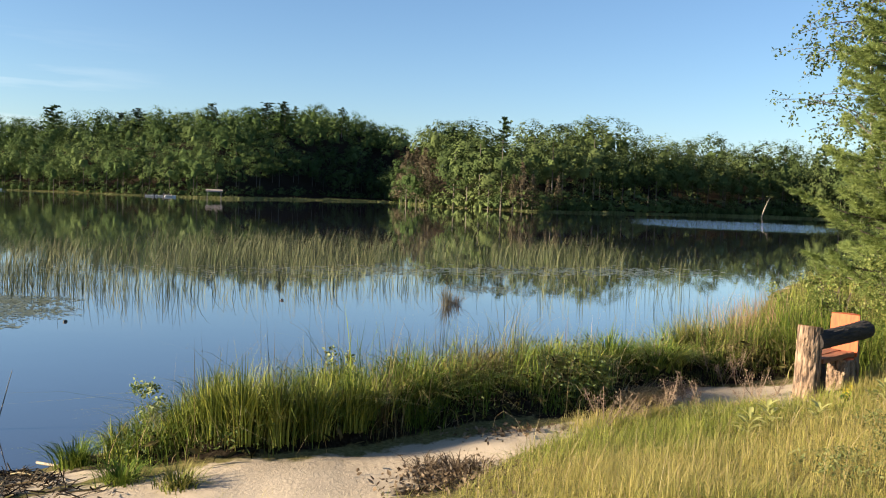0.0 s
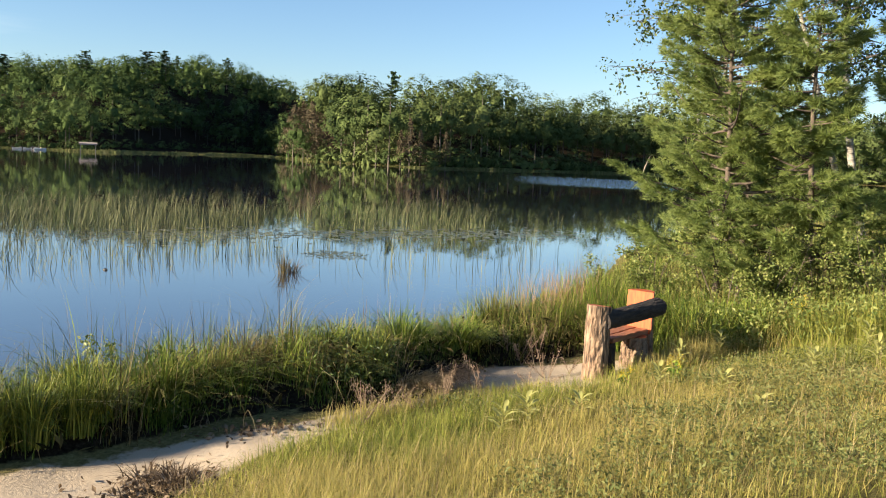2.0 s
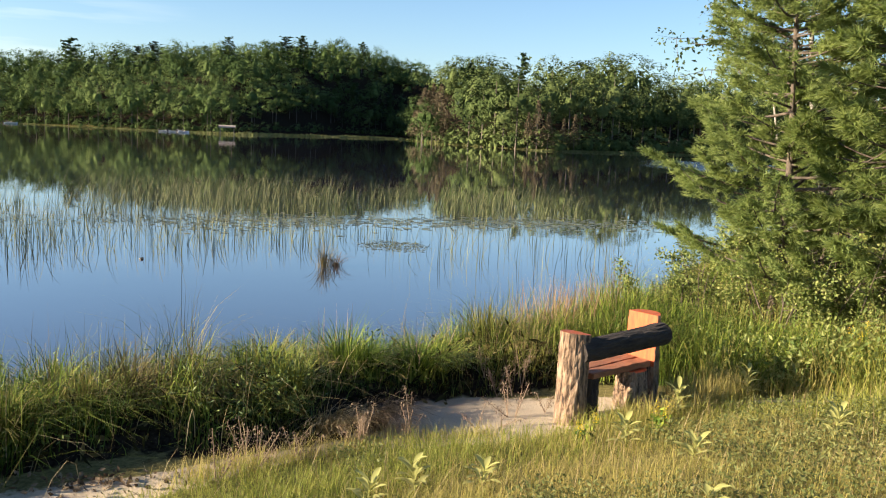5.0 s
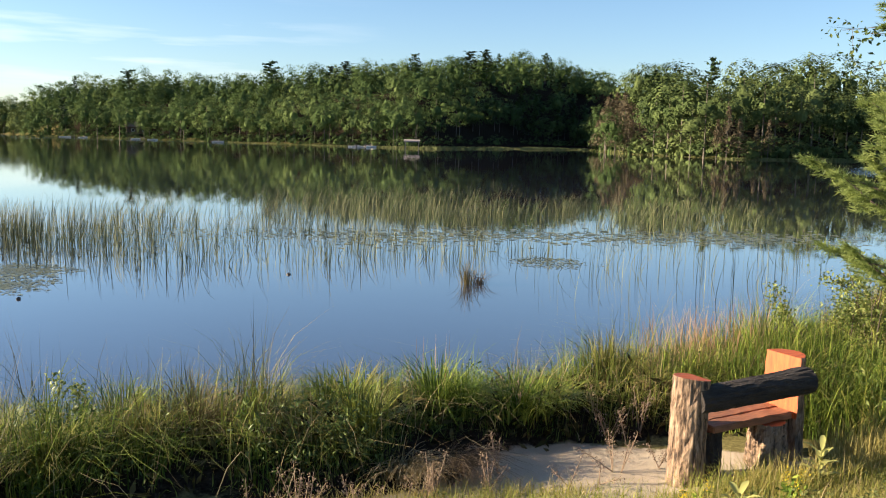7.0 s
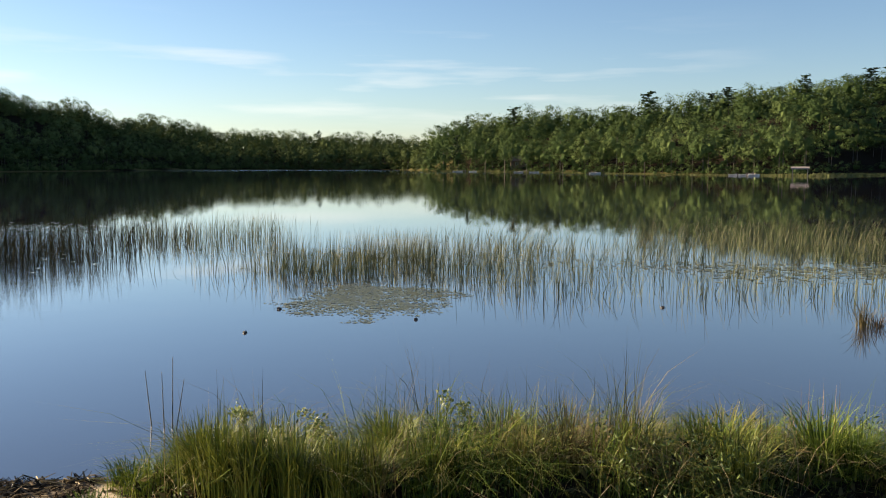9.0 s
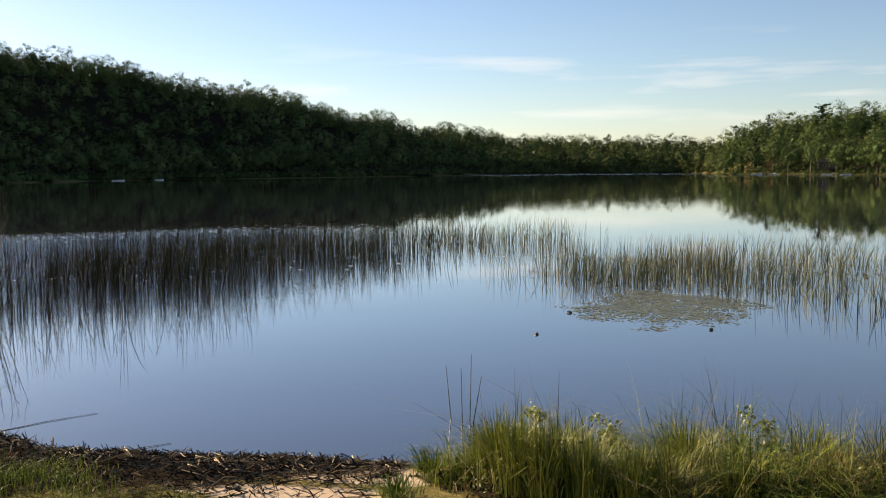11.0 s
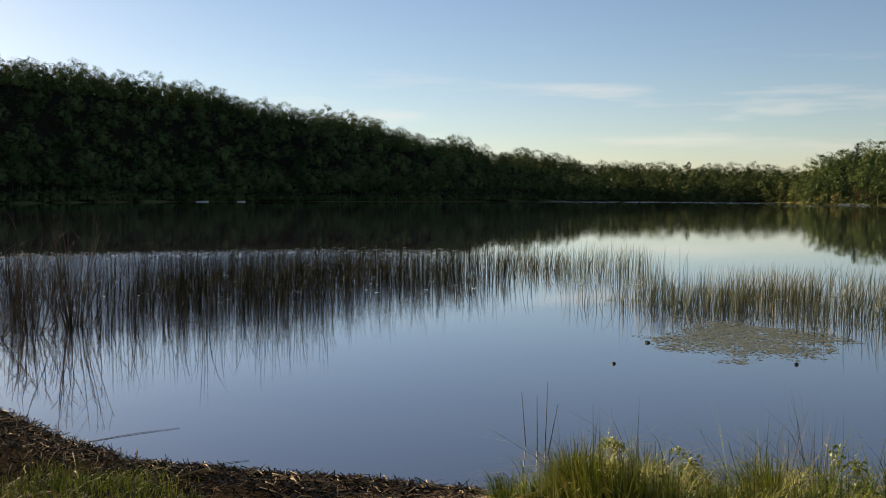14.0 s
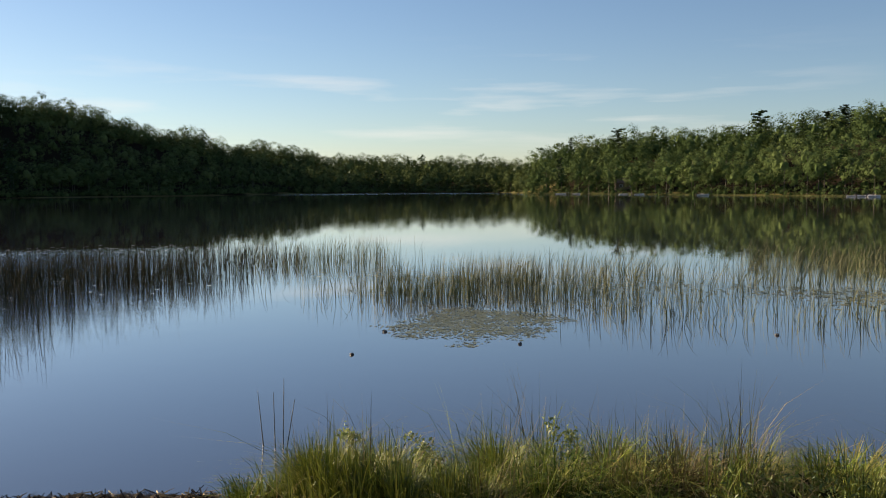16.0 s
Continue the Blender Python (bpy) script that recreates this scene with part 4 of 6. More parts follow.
def fallen_reeds(label, poly, n, seed, mat):
    """Dead stems broken down on to the water."""
    rng = np.random.default_rng(seed)
    p = scatter(poly, n * 2, rng)
    keep = vnoise(p, 0.6, seed) + vnoise(p, 2.0, seed + 1) * 0.5 + rng.random(len(p)) * 0.2
    p = p[np.argsort(-keep)[:n]]
    base = np.stack([p[:, 0], p[:, 1], np.full(n, 0.004)], 1)
    v, q, t, tip = blades(base, rng.uniform(0.01, 0.10, n), rng.uniform(0.012, 0.02, n), rng.uniform(0.3, 1.1, n), rng.uniform(0, 6.28, n), 3, 0.6)
    tagged(new("fallen_reeds", np_mesh("fallen_reeds", v, q, t, [mat], False, {"tip": tip})), label, "reeds", kind="stuff")


fallen_reeds("broken dead reed stems lying on the water", [(-14.6, 18.6), (-10.4, 20.2), (-7, 22.5), (-2, 27), (-1, 31), (-8, 30), (-14, 28), (-18, 25), (-17, 20)], 1100, 47, M_REED)
fallen_reeds("broken rushes floating in the shallow bay, coloured dark as backlit", [(-16, 6), (-17, 11), (-20, 16), (-22, 21), (-26, 23), (-31, 19), (-30, 8), (-22, 4)], 700, 48, M_BACKLIT_REED)


# ---- grass of the bank and the meadow ----
def grass(name, label, p, h, w, lean_k, mat, seed, segs=3, tip_from=0.5, category="grass", wind=None, droop=1.0):
    rng = np.random.default_rng(seed)
    n = len(p)
    z = ground_h(p)
    base = np.stack([p[:, 0], p[:, 1], z - 0.015], 1)
    yaw = rng.uniform(0, 6.28, n) if wind is None else np.where(rng.random(n) < 0.35, rng.uniform(0, 6.28, n), rng.normal(wind, 0.8, n))
    lean = np.abs(rng.normal(lean_k, lean_k * 0.6, n)) * h
    v, q, t, tip = blades(base, h, w * rng.uniform(0.6, 1.3, n), lean, yaw, segs, droop, tip_from=tip_from)
    me = np_mesh(name, v, q, t, [mat], False, {"tip": tip})
    return tagged(new(name, me), label, category, kind="stuff")


def tussocks(p, rng, spread, count):
    """Blades gathered round tussock centres, and the way out from each."""
    n = len(p)
    off = rng.normal(size=(n * count, 2)) * spread
    return np.repeat(p, count, 0) + off, np.arctan2(off[:, 1], off[:, 0])


rng = np.random.default_rng(51)
# tall grass between the sand and the water
cand = scatter([(-2.95, 9.25), (-2.5, 8.6), (-1.4, 8.5), (-0.3, 8.8), (0.6, 9.5), (1.3, 10.1), (2.2, 11.1), (2.9, 12.2), (3.8, 12.75), (5.2, 13.0), (6.5, 13.2), (9, 13.5), (9.5, 18), (7.5, 21), (5.6, 18), (4.2, 15.8), (2.3, 14.1), (0.7, 12.7), (-0.7, 11.7), (-2.2, 10.7), (-3.0, 9.8)], 2300, rng)
d = shore_d(cand)
foot = behind_foot(cand)
pit = np.hypot((cand[:, 0] + 0.62) / 0.40, (cand[:, 1] - 10.05) / 0.48) < 1
bank_c = cand[(d > -0.25) & (cand[:, 0] > -2.35 + 0.2 * (cand[:, 1] - 9.2)) & ((foot > 0.06) | (cand[:, 0] > 6.0)) & ~pit]
bank_t = bank_c[(rng.random(len(bank_c)) < 0.5) & (vnoise(bank_c, 1.5, 67) > 0.25)]
COUNT = 84
nt = len(bank_t)
bp, bw = tussocks(bank_t, rng, 0.10, COUNT)
flat = rng.random(nt)
bs = np.repeat(np.where(flat < 0.3, rng.uniform(0.3, 0.7, nt), rng.uniform(0.6, 1.4, nt)), COUNT)
bl = np.repeat(np.where(flat < 0.35, rng.uniform(0.15, 0.4, nt), rng.uniform(0.45, 1.25, nt)), COUNT)
bg = np.repeat(rng.normal(size=nt) * 0.26, COUNT)
bend = np.repeat(rng.normal(-0.5, 0.9, nt), COUNT)
bw = np.where(np.repeat(rng.random(nt) < 0.45, COUNT), bend + rng.normal(size=len(bw)) * 0.5, bw)
keep = path_value(bp) < 0.6
bp, bw, bs, bl, bg = bp[keep], bw[keep], bs[keep], bl[keep], bg[keep]
env = 0.42 + 0.75 * vnoise(bp, 1.0, 61) + 0.45 * vnoise(bp, 2.3, 60)
env *= np.interp(bp[:, 0], [-3.2, -2.3, -1.7, -1.0, 0.5, 1.8, 3.0], [0.3, 0.5, 0.85, 1.12, 1.05, 1.05, 1.25])
bh = rng.uniform(0.10, 0.66, len(bp)) * env * bs * np.clip(np.interp(bp[:, 0], [-0.3, 0.7, 1.6, 2.2, 3.0, 3.6], [1.05, 0.7, 0.55, 0.25, 0.25, 0.5]) + 0.7 * behind_foot(bp), 0.25, 1.05)
half_l = vnoise(bp, 0.8, 62) + bg
dry = half_l < 0.48
rust = (half_l > 0.48) & (half_l < 0.56)
grass("bank_grass", "tall tangled green and straw-tipped grass along the water", bp[dry], bh[dry], 0.0075, bl[dry], M_BANK, 71, 3, 0.75, wind=bw[dry], droop=1.35)
grass("lush_grass", "fresh green grass and sedge along the water", bp[half_l >= 0.56], bh[half_l >= 0.56] * 0.9, 0.009, bl[half_l >= 0.56], M_LUSH, 72, 3, 0.8, wind=bw[half_l >= 0.56], droop=1.35)
grass("rust_sedge", "reddish-brown sedge clumps standing in the bank grass", bp[rust], bh[rust] * 1.15, 0.007, bl[rust] * 0.6, M_SEDGE, 75, 3, 0.4, wind=bw[rust])
# dead leaves and old stems matted under the grass, coloured dark for its shade
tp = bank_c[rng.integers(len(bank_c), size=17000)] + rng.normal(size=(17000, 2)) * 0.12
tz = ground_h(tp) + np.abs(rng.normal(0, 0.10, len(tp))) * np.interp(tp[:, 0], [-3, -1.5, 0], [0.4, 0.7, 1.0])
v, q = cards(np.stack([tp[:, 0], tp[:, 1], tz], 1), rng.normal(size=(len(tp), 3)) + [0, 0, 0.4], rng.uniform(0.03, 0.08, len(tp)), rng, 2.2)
tagged(new("bank_thatch", np_mesh("bank_thatch", v, q, None, [M_THATCH_SHADE])), "matted dead stems under the bank grass, coloured dark for its shade", "litter", kind="stuff")
# straw stems bent through the bank grass
sp = bank_c[rng.integers(len(bank_c), size=3000)] + rng.normal(size=(3000, 2)) * 0.2
sp = sp[path_value(sp) < 0.4]
grass("straw_stems", "dry straw stems bent through the bank grass", sp, rng.uniform(0.25, 0.85, len(sp)), 0.006, 1.0, M_STRAW, 73, 4, 0.3, droop=1.7)
# broad-leaved herbs among the grass
hp = bank_c[rng.integers(len(bank_c), size=1500)]
hv = vnoise(hp, 0.6, 63)
hp = hp[(hv > 0.33) & (shore_d(hp) > 0.2)]
herb = Pile()
for x, y in hp:
    m = rng.integers(25, 60)
    hh = rng.uniform(0.18, 0.62) * np.interp(x, [-3, -2, -1], [0.4, 0.6, 1.0])
    c = np.stack([x + rng.normal(size=m) * 0.12, y + rng.normal(size=m) * 0.12, rng.uniform(0.1, 0.8, m) * hh + ground_h((x, y))[0]], 1)
    nn = rng.normal(size=(m, 3)) + [0, 0, 0.8]
    herb.add(*cards(c, nn, rng.uniform(0.015, 0.032, m), rng, 2.0))
tagged(new("bank_herbs", herb.mesh("bank_herbs", [M_WEED])), "broad-leaved green herbs among the bank grass", "plants", kind="stuff")
# low herbs over the meadow
hp = scatter([(0.5, 7.5), (3, 11), (6, 11.8), (12, 12), (12, 7.5), (7, 6.5), (3, 6.5)], 14000, rng)
hv = vnoise(hp, 0.7, 64) + 0.5 * vnoise(hp, 2.6, 65)
hp = hp[hv + 0.25 * np.clip((hp[:, 0] - 2.5) / 2.5, 0, 1) > 0.99]
c = np.stack([hp[:, 0], hp[:, 1], ground_h(hp)], 1)
c = np.repeat(c, 6, 0) + rng.normal(size=(len(c) * 6, 3)) * [0.035, 0.035, 0.0] + np.stack([np.zeros(len(c) * 6), np.zeros(len(c) * 6), rng.uniform(0.02, 0.15, len(c) * 6)], 1)
v, q = cards(c, rng.normal(size=(len(c), 3)) + [0, 0, 0.8], rng.uniform(0.012, 0.028, len(c)), rng, 1.6)
tagged(new("meadow_herbs", np_mesh("meadow_herbs", v, q, None, [M_HERB])), "low grey-green herbs and clover in the meadow", "plants", kind="stuff")
# pinkish seed plumes
pp = scatter([(1.6, 13.0), (2.6, 12.7), (5.0, 14.2), (5.2, 15.6), (3.8, 14.9), (2.0, 13.7)], 900, rng)
pp = pp[vnoise(pp, 1.2, 66) > 0.42]
grass("plume_grass", "pinkish seed plumes standing over the bank grass", pp, rng.uniform(0.7, 1.0, len(pp)), 0.010, 0.22, M_PLUME, 74, 4, 0.2)

# meadow on the slope, thickest beside the path and the bench
thick = scatter([(0.2, 7.0), (0.9, 8.6), (2, 10.5), (3, 11.4), (4.3, 11.7), (6, 12.0), (9, 12.4), (10.5, 11.5), (8.5, 8.0), (5.0, 6.4), (1.0, 6.2)], 105000, rng)
cand = np.concatenate([thick, scatter([(-7.5, 2.0), (-5.5, 4.2), (-4.6, 6.6), (-3.6, 7.8), (-2.6, 8.2), (0, 8.6), (0.3, 6.4), (4.5, 5.8), (8, 7.0), (10.5, 11), (13, 13), (13, 6), (8, 3.0), (4, 0.5), (-5, 0.5)], 42000, rng)])
dd = shore_d(cand)
pv = path_value(cand)
cl = vnoise(cand, 2.2, 81) * 0.6 + vnoise(cand, 6.0, 82) * 0.4
ok = (pv < 0.35 + 0.2 * cl) & (dd > 0.8) & (behind_foot(cand) < -0.02 - 0.12 * cl) & (rng.random(len(cand)) < 0.35 + 0.9 * cl)
mp = cand[ok]
fresh = vnoise(mp, 0.55, 83) + rng.normal(size=len(mp)) * 0.1
near_path = np.exp(-((seg_dist(mp, PATHLINE)[0] - 0.7) / 0.8) ** 2)
lowleft = np.clip((-1.5 - mp[:, 0]) / 2.0, 0, 1)
mh = rng.uniform(0.07, 0.30, len(mp)) * (0.45 + 0.9 * vnoise(mp, 1.3, 84)) * (1 - 0.45 * lowleft)
green = fresh + 0.25 * near_path + 0.6 * lowleft > 0.62
grass("meadow_grass", "dry golden meadow grass on the slope", mp[~green], mh[~green], 0.0046, 0.85, M_DRY, 91, 2, 0.4, droop=1.3)
left = green & (mp[:, 0] < -1.0)
green &= ~left
grass("short_grass", "short green and yellowing grass beside the path", mp[green], mh[green] * 0.95, 0.005, 0.75, M_FRESH, 92, 2, 0.6, droop=1.3)
lp = np.concatenate([mp[left] + rng.normal(size=(int(left.sum()), 2)) * 0.12 * k for k in range(4)])
lp = lp[(path_value(lp) < 0.35) & (rng.random(len(lp)) < 0.15 + 0.9 * vnoise(lp, 1.1, 59)) & (shore_d(lp) > np.interp(lp[:, 0], [-6, -3.5], [2.1, 1.0]) + 1.1 * vnoise(lp, 1.6, 68))]
grass("lawn_grass", "short trodden green grass above the beach", lp, rng.uniform(0.03, 0.12, len(lp)) * (0.5 + 0.9 * vnoise(lp, 1.7, 87)), 0.008, 0.9, M_LAWN, 95, 2, 0.9)
# sedge at the end of the beach and fresh tufts over the wrack
sp = np.concatenate([rng.normal(size=(420, 2)) * [0.32, 0.2] + [-12.9, 4.5], rng.normal(size=(300, 2)) * [0.35, 0.25] + [-15.4, 5.3]])
grass("sedge_clump", "green sedge growing at the water's edge by the bushes", sp, rng.uniform(0.2, 0.42, len(sp)), 0.010, 0.6, M_LUSH, 97, 3, 0.5, category="sedge")
# near-black sedge standing in for the dark mass and its shade
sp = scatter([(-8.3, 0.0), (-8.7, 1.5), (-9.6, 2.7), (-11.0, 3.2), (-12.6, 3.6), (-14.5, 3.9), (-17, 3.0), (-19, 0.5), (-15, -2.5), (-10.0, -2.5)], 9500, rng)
grass("sedge_clump", "dense sedge standing behind the beach, its shade put into a near-black colour", sp, rng.uniform(0.25, 0.75, len(sp)) * (0.45 + 0.7 * vnoise(sp, 0.8, 69)) * np.interp(sp[:, 0], [-11.5, -8.3], [1.0, 0.25]), 0.016, 0.4, M_SHADED_LEAF, 111, 3, 0.8, category="sedge")
fp = np.concatenate([rng.normal(size=(260, 2)) * [0.28, 0.16] + c for c in ((-4.9, 5.1), (-4.5, 4.7), (-4.3, 5.7), (-3.6, 6.0), (-3.9, 5.2), (-4.6, 5.4), (-5.0, 4.3), (-4.2, 5.9))])
grass("fresh_grass", "bright tufts of fresh grass above the beach", fp, rng.uniform(0.07, 0.22, len(fp)), 0.007, 0.5, M_LUSH, 98, 3, 0.6)
# tall dry stalks in the meadow
tp = mp[rng.integers(len(mp), size=3000)]
tp = tp[tp[:, 0] > 0.5]
grass("dry_stalks", "thin straw-coloured stalks standing over the meadow", tp, rng.uniform(0.18, 0.4, len(tp)), 0.0035, 0.5, M_STRAW, 93, 3, 0.2)
# rank growth under the pines
rp = scatter([(5.6, 12.9), (7, 12.0), (10, 11.0), (14, 10.5), (14, 16), (8, 15.5), (6.0, 14.5)], 17000, rng)
rh = rng.uniform(0.22, 0.78, len(rp)) * (0.5 + 0.8 * vnoise(rp, 1.1, 85))
mix = vnoise(rp, 0.8, 86) + rng.normal(size=len(rp)) * 0.1
grass("rank_weeds", "rank green weeds and tall grass under the pines", rp[mix > 0.5], rh[mix > 0.5], 0.010, 0.55, M_FRESH, 94, 3, 0.6)
grass("rank_weeds", "tall dry grass under the pines", rp[mix <= 0.5], rh[mix <= 0.5], 0.008, 0.5, M_DRY, 96, 3, 0.4)
c = rp[rng.random(len(rp)) < 0.16]
c = np.repeat(np.stack([c[:, 0], c[:, 1], ground_h(c)], 1), 8, 0)
c = c + rng.normal(size=(len(c), 3)) * [0.05, 0.05, 0] + np.stack([np.zeros(len(c)), np.zeros(len(c)), rng.uniform(0.1, 0.6, len(c))], 1)
v, q = cards(c, rng.normal(size=(len(c), 3)) + [0, 0, 0.6], rng.uniform(0.025, 0.055, len(c)), rng, 1.5)
tagged(new("weed_leaves", np_mesh("weed_leaves", v, q, None, [M_LEAF])), "leafy weeds crowding under the pines", "plants", kind="stuff")

# deep green grass standing behind the bench
gp = scatter([(4.7, 12.9), (5.6, 12.8), (7.0, 12.9), (7.4, 13.9), (6.6, 14.9), (5.6, 15.6), (5.0, 14.6), (4.5, 13.6)], 190, rng)
tp, tw = tussocks(gp, rng, 0.11, 48)
th = np.repeat(rng.uniform(0.6, 1.15, len(gp)), 48) * rng.uniform(0.35, 0.85, len(tp))
grass("lush_grass", "deep green tall grass leaning behind the bench", tp, th, 0.010, 0.65, M_LUSH, 112, 4, 0.7, wind=tw, droop=1.35)

# taller grass round the foot of the bench
gp = scatter([(4.5, 11.15), (5.0, 11.3), (5.9, 12.1), (6.6, 12.6), (6.4, 13.0), (5.6, 12.75), (4.95, 12.2), (4.75, 11.75)], 3600, rng)
gp = gp[vnoise(gp, 1.6, 88) > 0.3]
grass("meadow_grass", "taller straw-coloured grass round the foot of the bench", gp, rng.uniform(0.12, 0.42, len(gp)) * (0.5 + 0.7 * vnoise(gp, 1.5, 89)), 0.006, 0.5, M_DRY, 97, 3, 0.3)
gp = scatter([(3.2, 10.5), (4.2, 11.05), (4.9, 11.2), (4.9, 10.7), (3.8, 10.2)], 800, rng)
grass("meadow_grass", "straw-coloured grass before the bench", gp, rng.uniform(0.06, 0.2, len(gp)), 0.006, 0.5, M_DRY, 98, 3, 0.3)
gp = scatter([(5.3, 15.8), (6.3, 19), (8.4, 24), (11, 29), (16, 30), (15, 15), (8, 15)], 4500, rng)
gp = gp[shore_d(gp) > -0.1]
grass("rank_weeds", "rank grass along the shore behind the pines", gp, rng.uniform(0.3, 0.8, len(gp)), 0.024, 0.5, M_BANK, 99, 3, 0.6)

# tall dry grass hanging over the edge of the path
gp = strip([(1.5, 9.7), (1.9, 10.05), (2.4, 10.5), (3.1, 10.95), (3.7, 11.1)], 0.10)(rng, 2000)
grass("meadow_grass", "tall straw-coloured grass along the edge of the path", gp, rng.uniform(0.05, 0.2, len(gp)) * (0.55 + 0.7 * vnoise(gp, 2.0, 90)), 0.0055, 0.6, M_DRY, 110, 3, 0.3)

# thinner grass over the slope behind
bp2 = scatter([(-12, -9), (-9, 1.0), (-5, 0.6), (4, 0.6), (8, 3.2), (12.5, 6), (13, 13), (22, 12), (22, -9)], 15000, rng)
grass("meadow_grass", "thin dry meadow grass on the upper slope", bp2, rng.uniform(0.12, 0.3, len(bp2)), 0.014, 0.8, M_DRY, 100, 2, 0.4)


# ---- log bench ----
def bark_material():
    m, n, l, b, out = material("log_bark")
    tc = n.new("ShaderNodeTexCoord").outputs["Object"]
    ridge = noise_node(n, l, tc, 30.0, 7, 0.7, (1, 1, 0.16))
    blot = noise_node(n, l, tc, 6.0, 4, 0.6)
    r = ramp(n, [(0.40, (0.045, 0.03, 0.02)), (0.49, (0.25, 0.17, 0.11)), (0.66, (0.46, 0.345, 0.24))])
    l.new(ridge.outputs["Fac"], r.inputs["Fac"])
    r2 = ramp(n, [(0.35, (0.75, 0.72, 0.7)), (0.7, (1.1, 1.05, 1.0))])
    l.new(blot.outputs["Fac"], r2.inputs["Fac"])
    mx = n.new("ShaderNodeMixRGB")
    mx.blend_type = "MULTIPLY"
    mx.inputs["Fac"].default_value = 1
    l.new(r.outputs["Color"], mx.inputs[1])
    l.new(r2.outputs["Color"], mx.inputs[2])
    l.new(mx.outputs["Color"], b.inputs["Base Color"])
    b.inputs["Roughness"].default_value = 0.92
    bump(n, l, b, ridge.outputs["Fac"], 0.9, 0.025)
    return m


def stain_material():
    m, n, l, b, out = material("orange_stain")
    tc = n.new("ShaderNodeTexCoord").outputs["Object"]
    grain = noise_node(n, l, tc, 34.0, 5, 0.6, (0.16, 1, 0.16))
    worn = noise_node(n, l, tc, 5.0, 6, 0.7)
    r = ramp(n, [(0.3, (0.30, 0.055, 0.012)), (0.55, (0.46, 0.095, 0.018)), (0.75, (0.54, 0.13, 0.03))])
    l.new(grain.outputs["Fac"], r.inputs["Fac"])
    w = n.new("ShaderNodeMapRange")
    w.inputs["From Min"].default_value, w.inputs["From Max"].default_value = 0.6, 0.72
    w.inputs["To Max"].default_value = 0.6
    l.new(worn.outputs["Fac"], w.inputs["Value"])
    mx = n.new("ShaderNodeMixRGB")
    mx.inputs[2].default_value = (0.26, 0.19, 0.13, 1)
    l.new(w.outputs["Result"], mx.inputs["Fac"])
    l.new(r.outputs["Color"], mx.inputs[1])
    l.new(mx.outputs["Color"], b.inputs["Base Color"])
    b.inputs["Roughness"].default_value = 0.6
    bump(n, l, b, grain.outputs["Fac"], 0.4, 0.004)
    return m


M_BARK, M_STAIN = bark_material(), stain_material()
# darker copy of log_bark, the shade on the backrest put into it
M_SHADEDBARK = plain_material("shaded_bark", (0.012, 0.010, 0.009), (0.055, 0.042, 0.034), 24.0, 0.95, 0.03, 0.9, 0.0, (1, 1, 0.25))


def log_mesh(name, length, radii, seed, sides=44, rings=26, flat=None, rough=0.10, flare=0.0, slant=0.0, bark=None, stain_from=-1.0, caps=1):
    """A log along z with ridged bark; flat: a sawn face at that x. The ends and the sawn face take the second material."""
    rng = np.random.default_rng(seed)
    th = np.arange(sides) * 2 * np.pi / sides
    ph = rng.random(8) * 6.28
    v = []
    for i in range(rings + 1):
        u = i / rings
        rx = np.interp(u, [0, 1], radii)
        rx = rx * (1 + flare * max(0, 1 - u * 4) ** 2)
        furrow = np.abs(np.sin(th * 9 + ph[0] + 1.3 * np.sin(u * 7 + ph[1]))) * 0.5 + np.abs(np.sin(th * 15 + ph[2] + 1.7 * np.sin(u * 11 + ph[3] + th))) * 0.5
        lump = 0.05 * np.sin(th * 2 + ph[4] + u * 2) + 0.035 * np.sin(th * 3 + ph[5] - u * 4)
        r = rx * (1 + lump - rough * (1 - furrow) + rng.normal(size=sides) * rough * 0.12)
        x, y = r * np.cos(th), r * np.sin(th)
        if flat is not None:
            x = np.where(x > flat, flat + (x - flat) * 0.015, x)
        z = np.full(sides, u * length) + (slant * x if i == rings else 0)
        v.append(np.stack([x, y, z], 1))
    v = np.concatenate(v)
    j = np.arange(sides)
    k = (j + 1) % sides
    q, mi = [], []
    for i in range(rings):
        o = i * sides
        q.append(np.stack([o + j, o + k, o + sides + k, o + sides + j], 1))
        if flat is None:
            mi.append(np.zeros(sides))
        else:
            xs = v[o:o + sides, 0]
            mi.append(((xs >= flat * 0.999) & (xs[k] >= flat * 0.999) & (i / rings * length > stain_from)).astype(int))
    c0, c1 = len(v), len(v) + 1
    v = np.concatenate([v, [[v[:sides, 0].mean(), 0, 0.0], [v[-sides:, 0].mean(), 0, length]]])
    t = np.concatenate([np.stack([k, j, np.full(sides, c0)], 1), np.stack([rings * sides + j, rings * sides + k, np.full(sides, c1)], 1)])
    mi = np.concatenate(mi + [np.full(2 * sides, caps)])
    return np_mesh(name, v, np.concatenate(q), t, [bark or M_BARK, M_STAIN], False, None, mi)


def slab_mesh(name, lx, ly, lz, seed):
    """A sawn plank with slightly wavy edges and rounded arrises."""
    rng = np.random.default_rng(seed)
    bm = bmesh.new()
    bmesh.ops.create_cube(bm, size=1)
    bmesh.ops.scale(bm, vec=(lx, ly, lz), verts=bm.verts)
    bmesh.ops.subdivide_edges(bm, edges=[e for e in bm.edges if abs((e.verts[0].co - e.verts[1].co).x) > lx * 0.5], cuts=9)
    for vtx in bm.verts:
        vtx.co.y += rng.normal() * 0.006
        vtx.co.z += rng.normal() * 0.003
    bmesh.ops.bevel(bm, geom=list(bm.edges), offset=0.008, segments=2, affect="EDGES", clamp_overlap=True)
    return bm


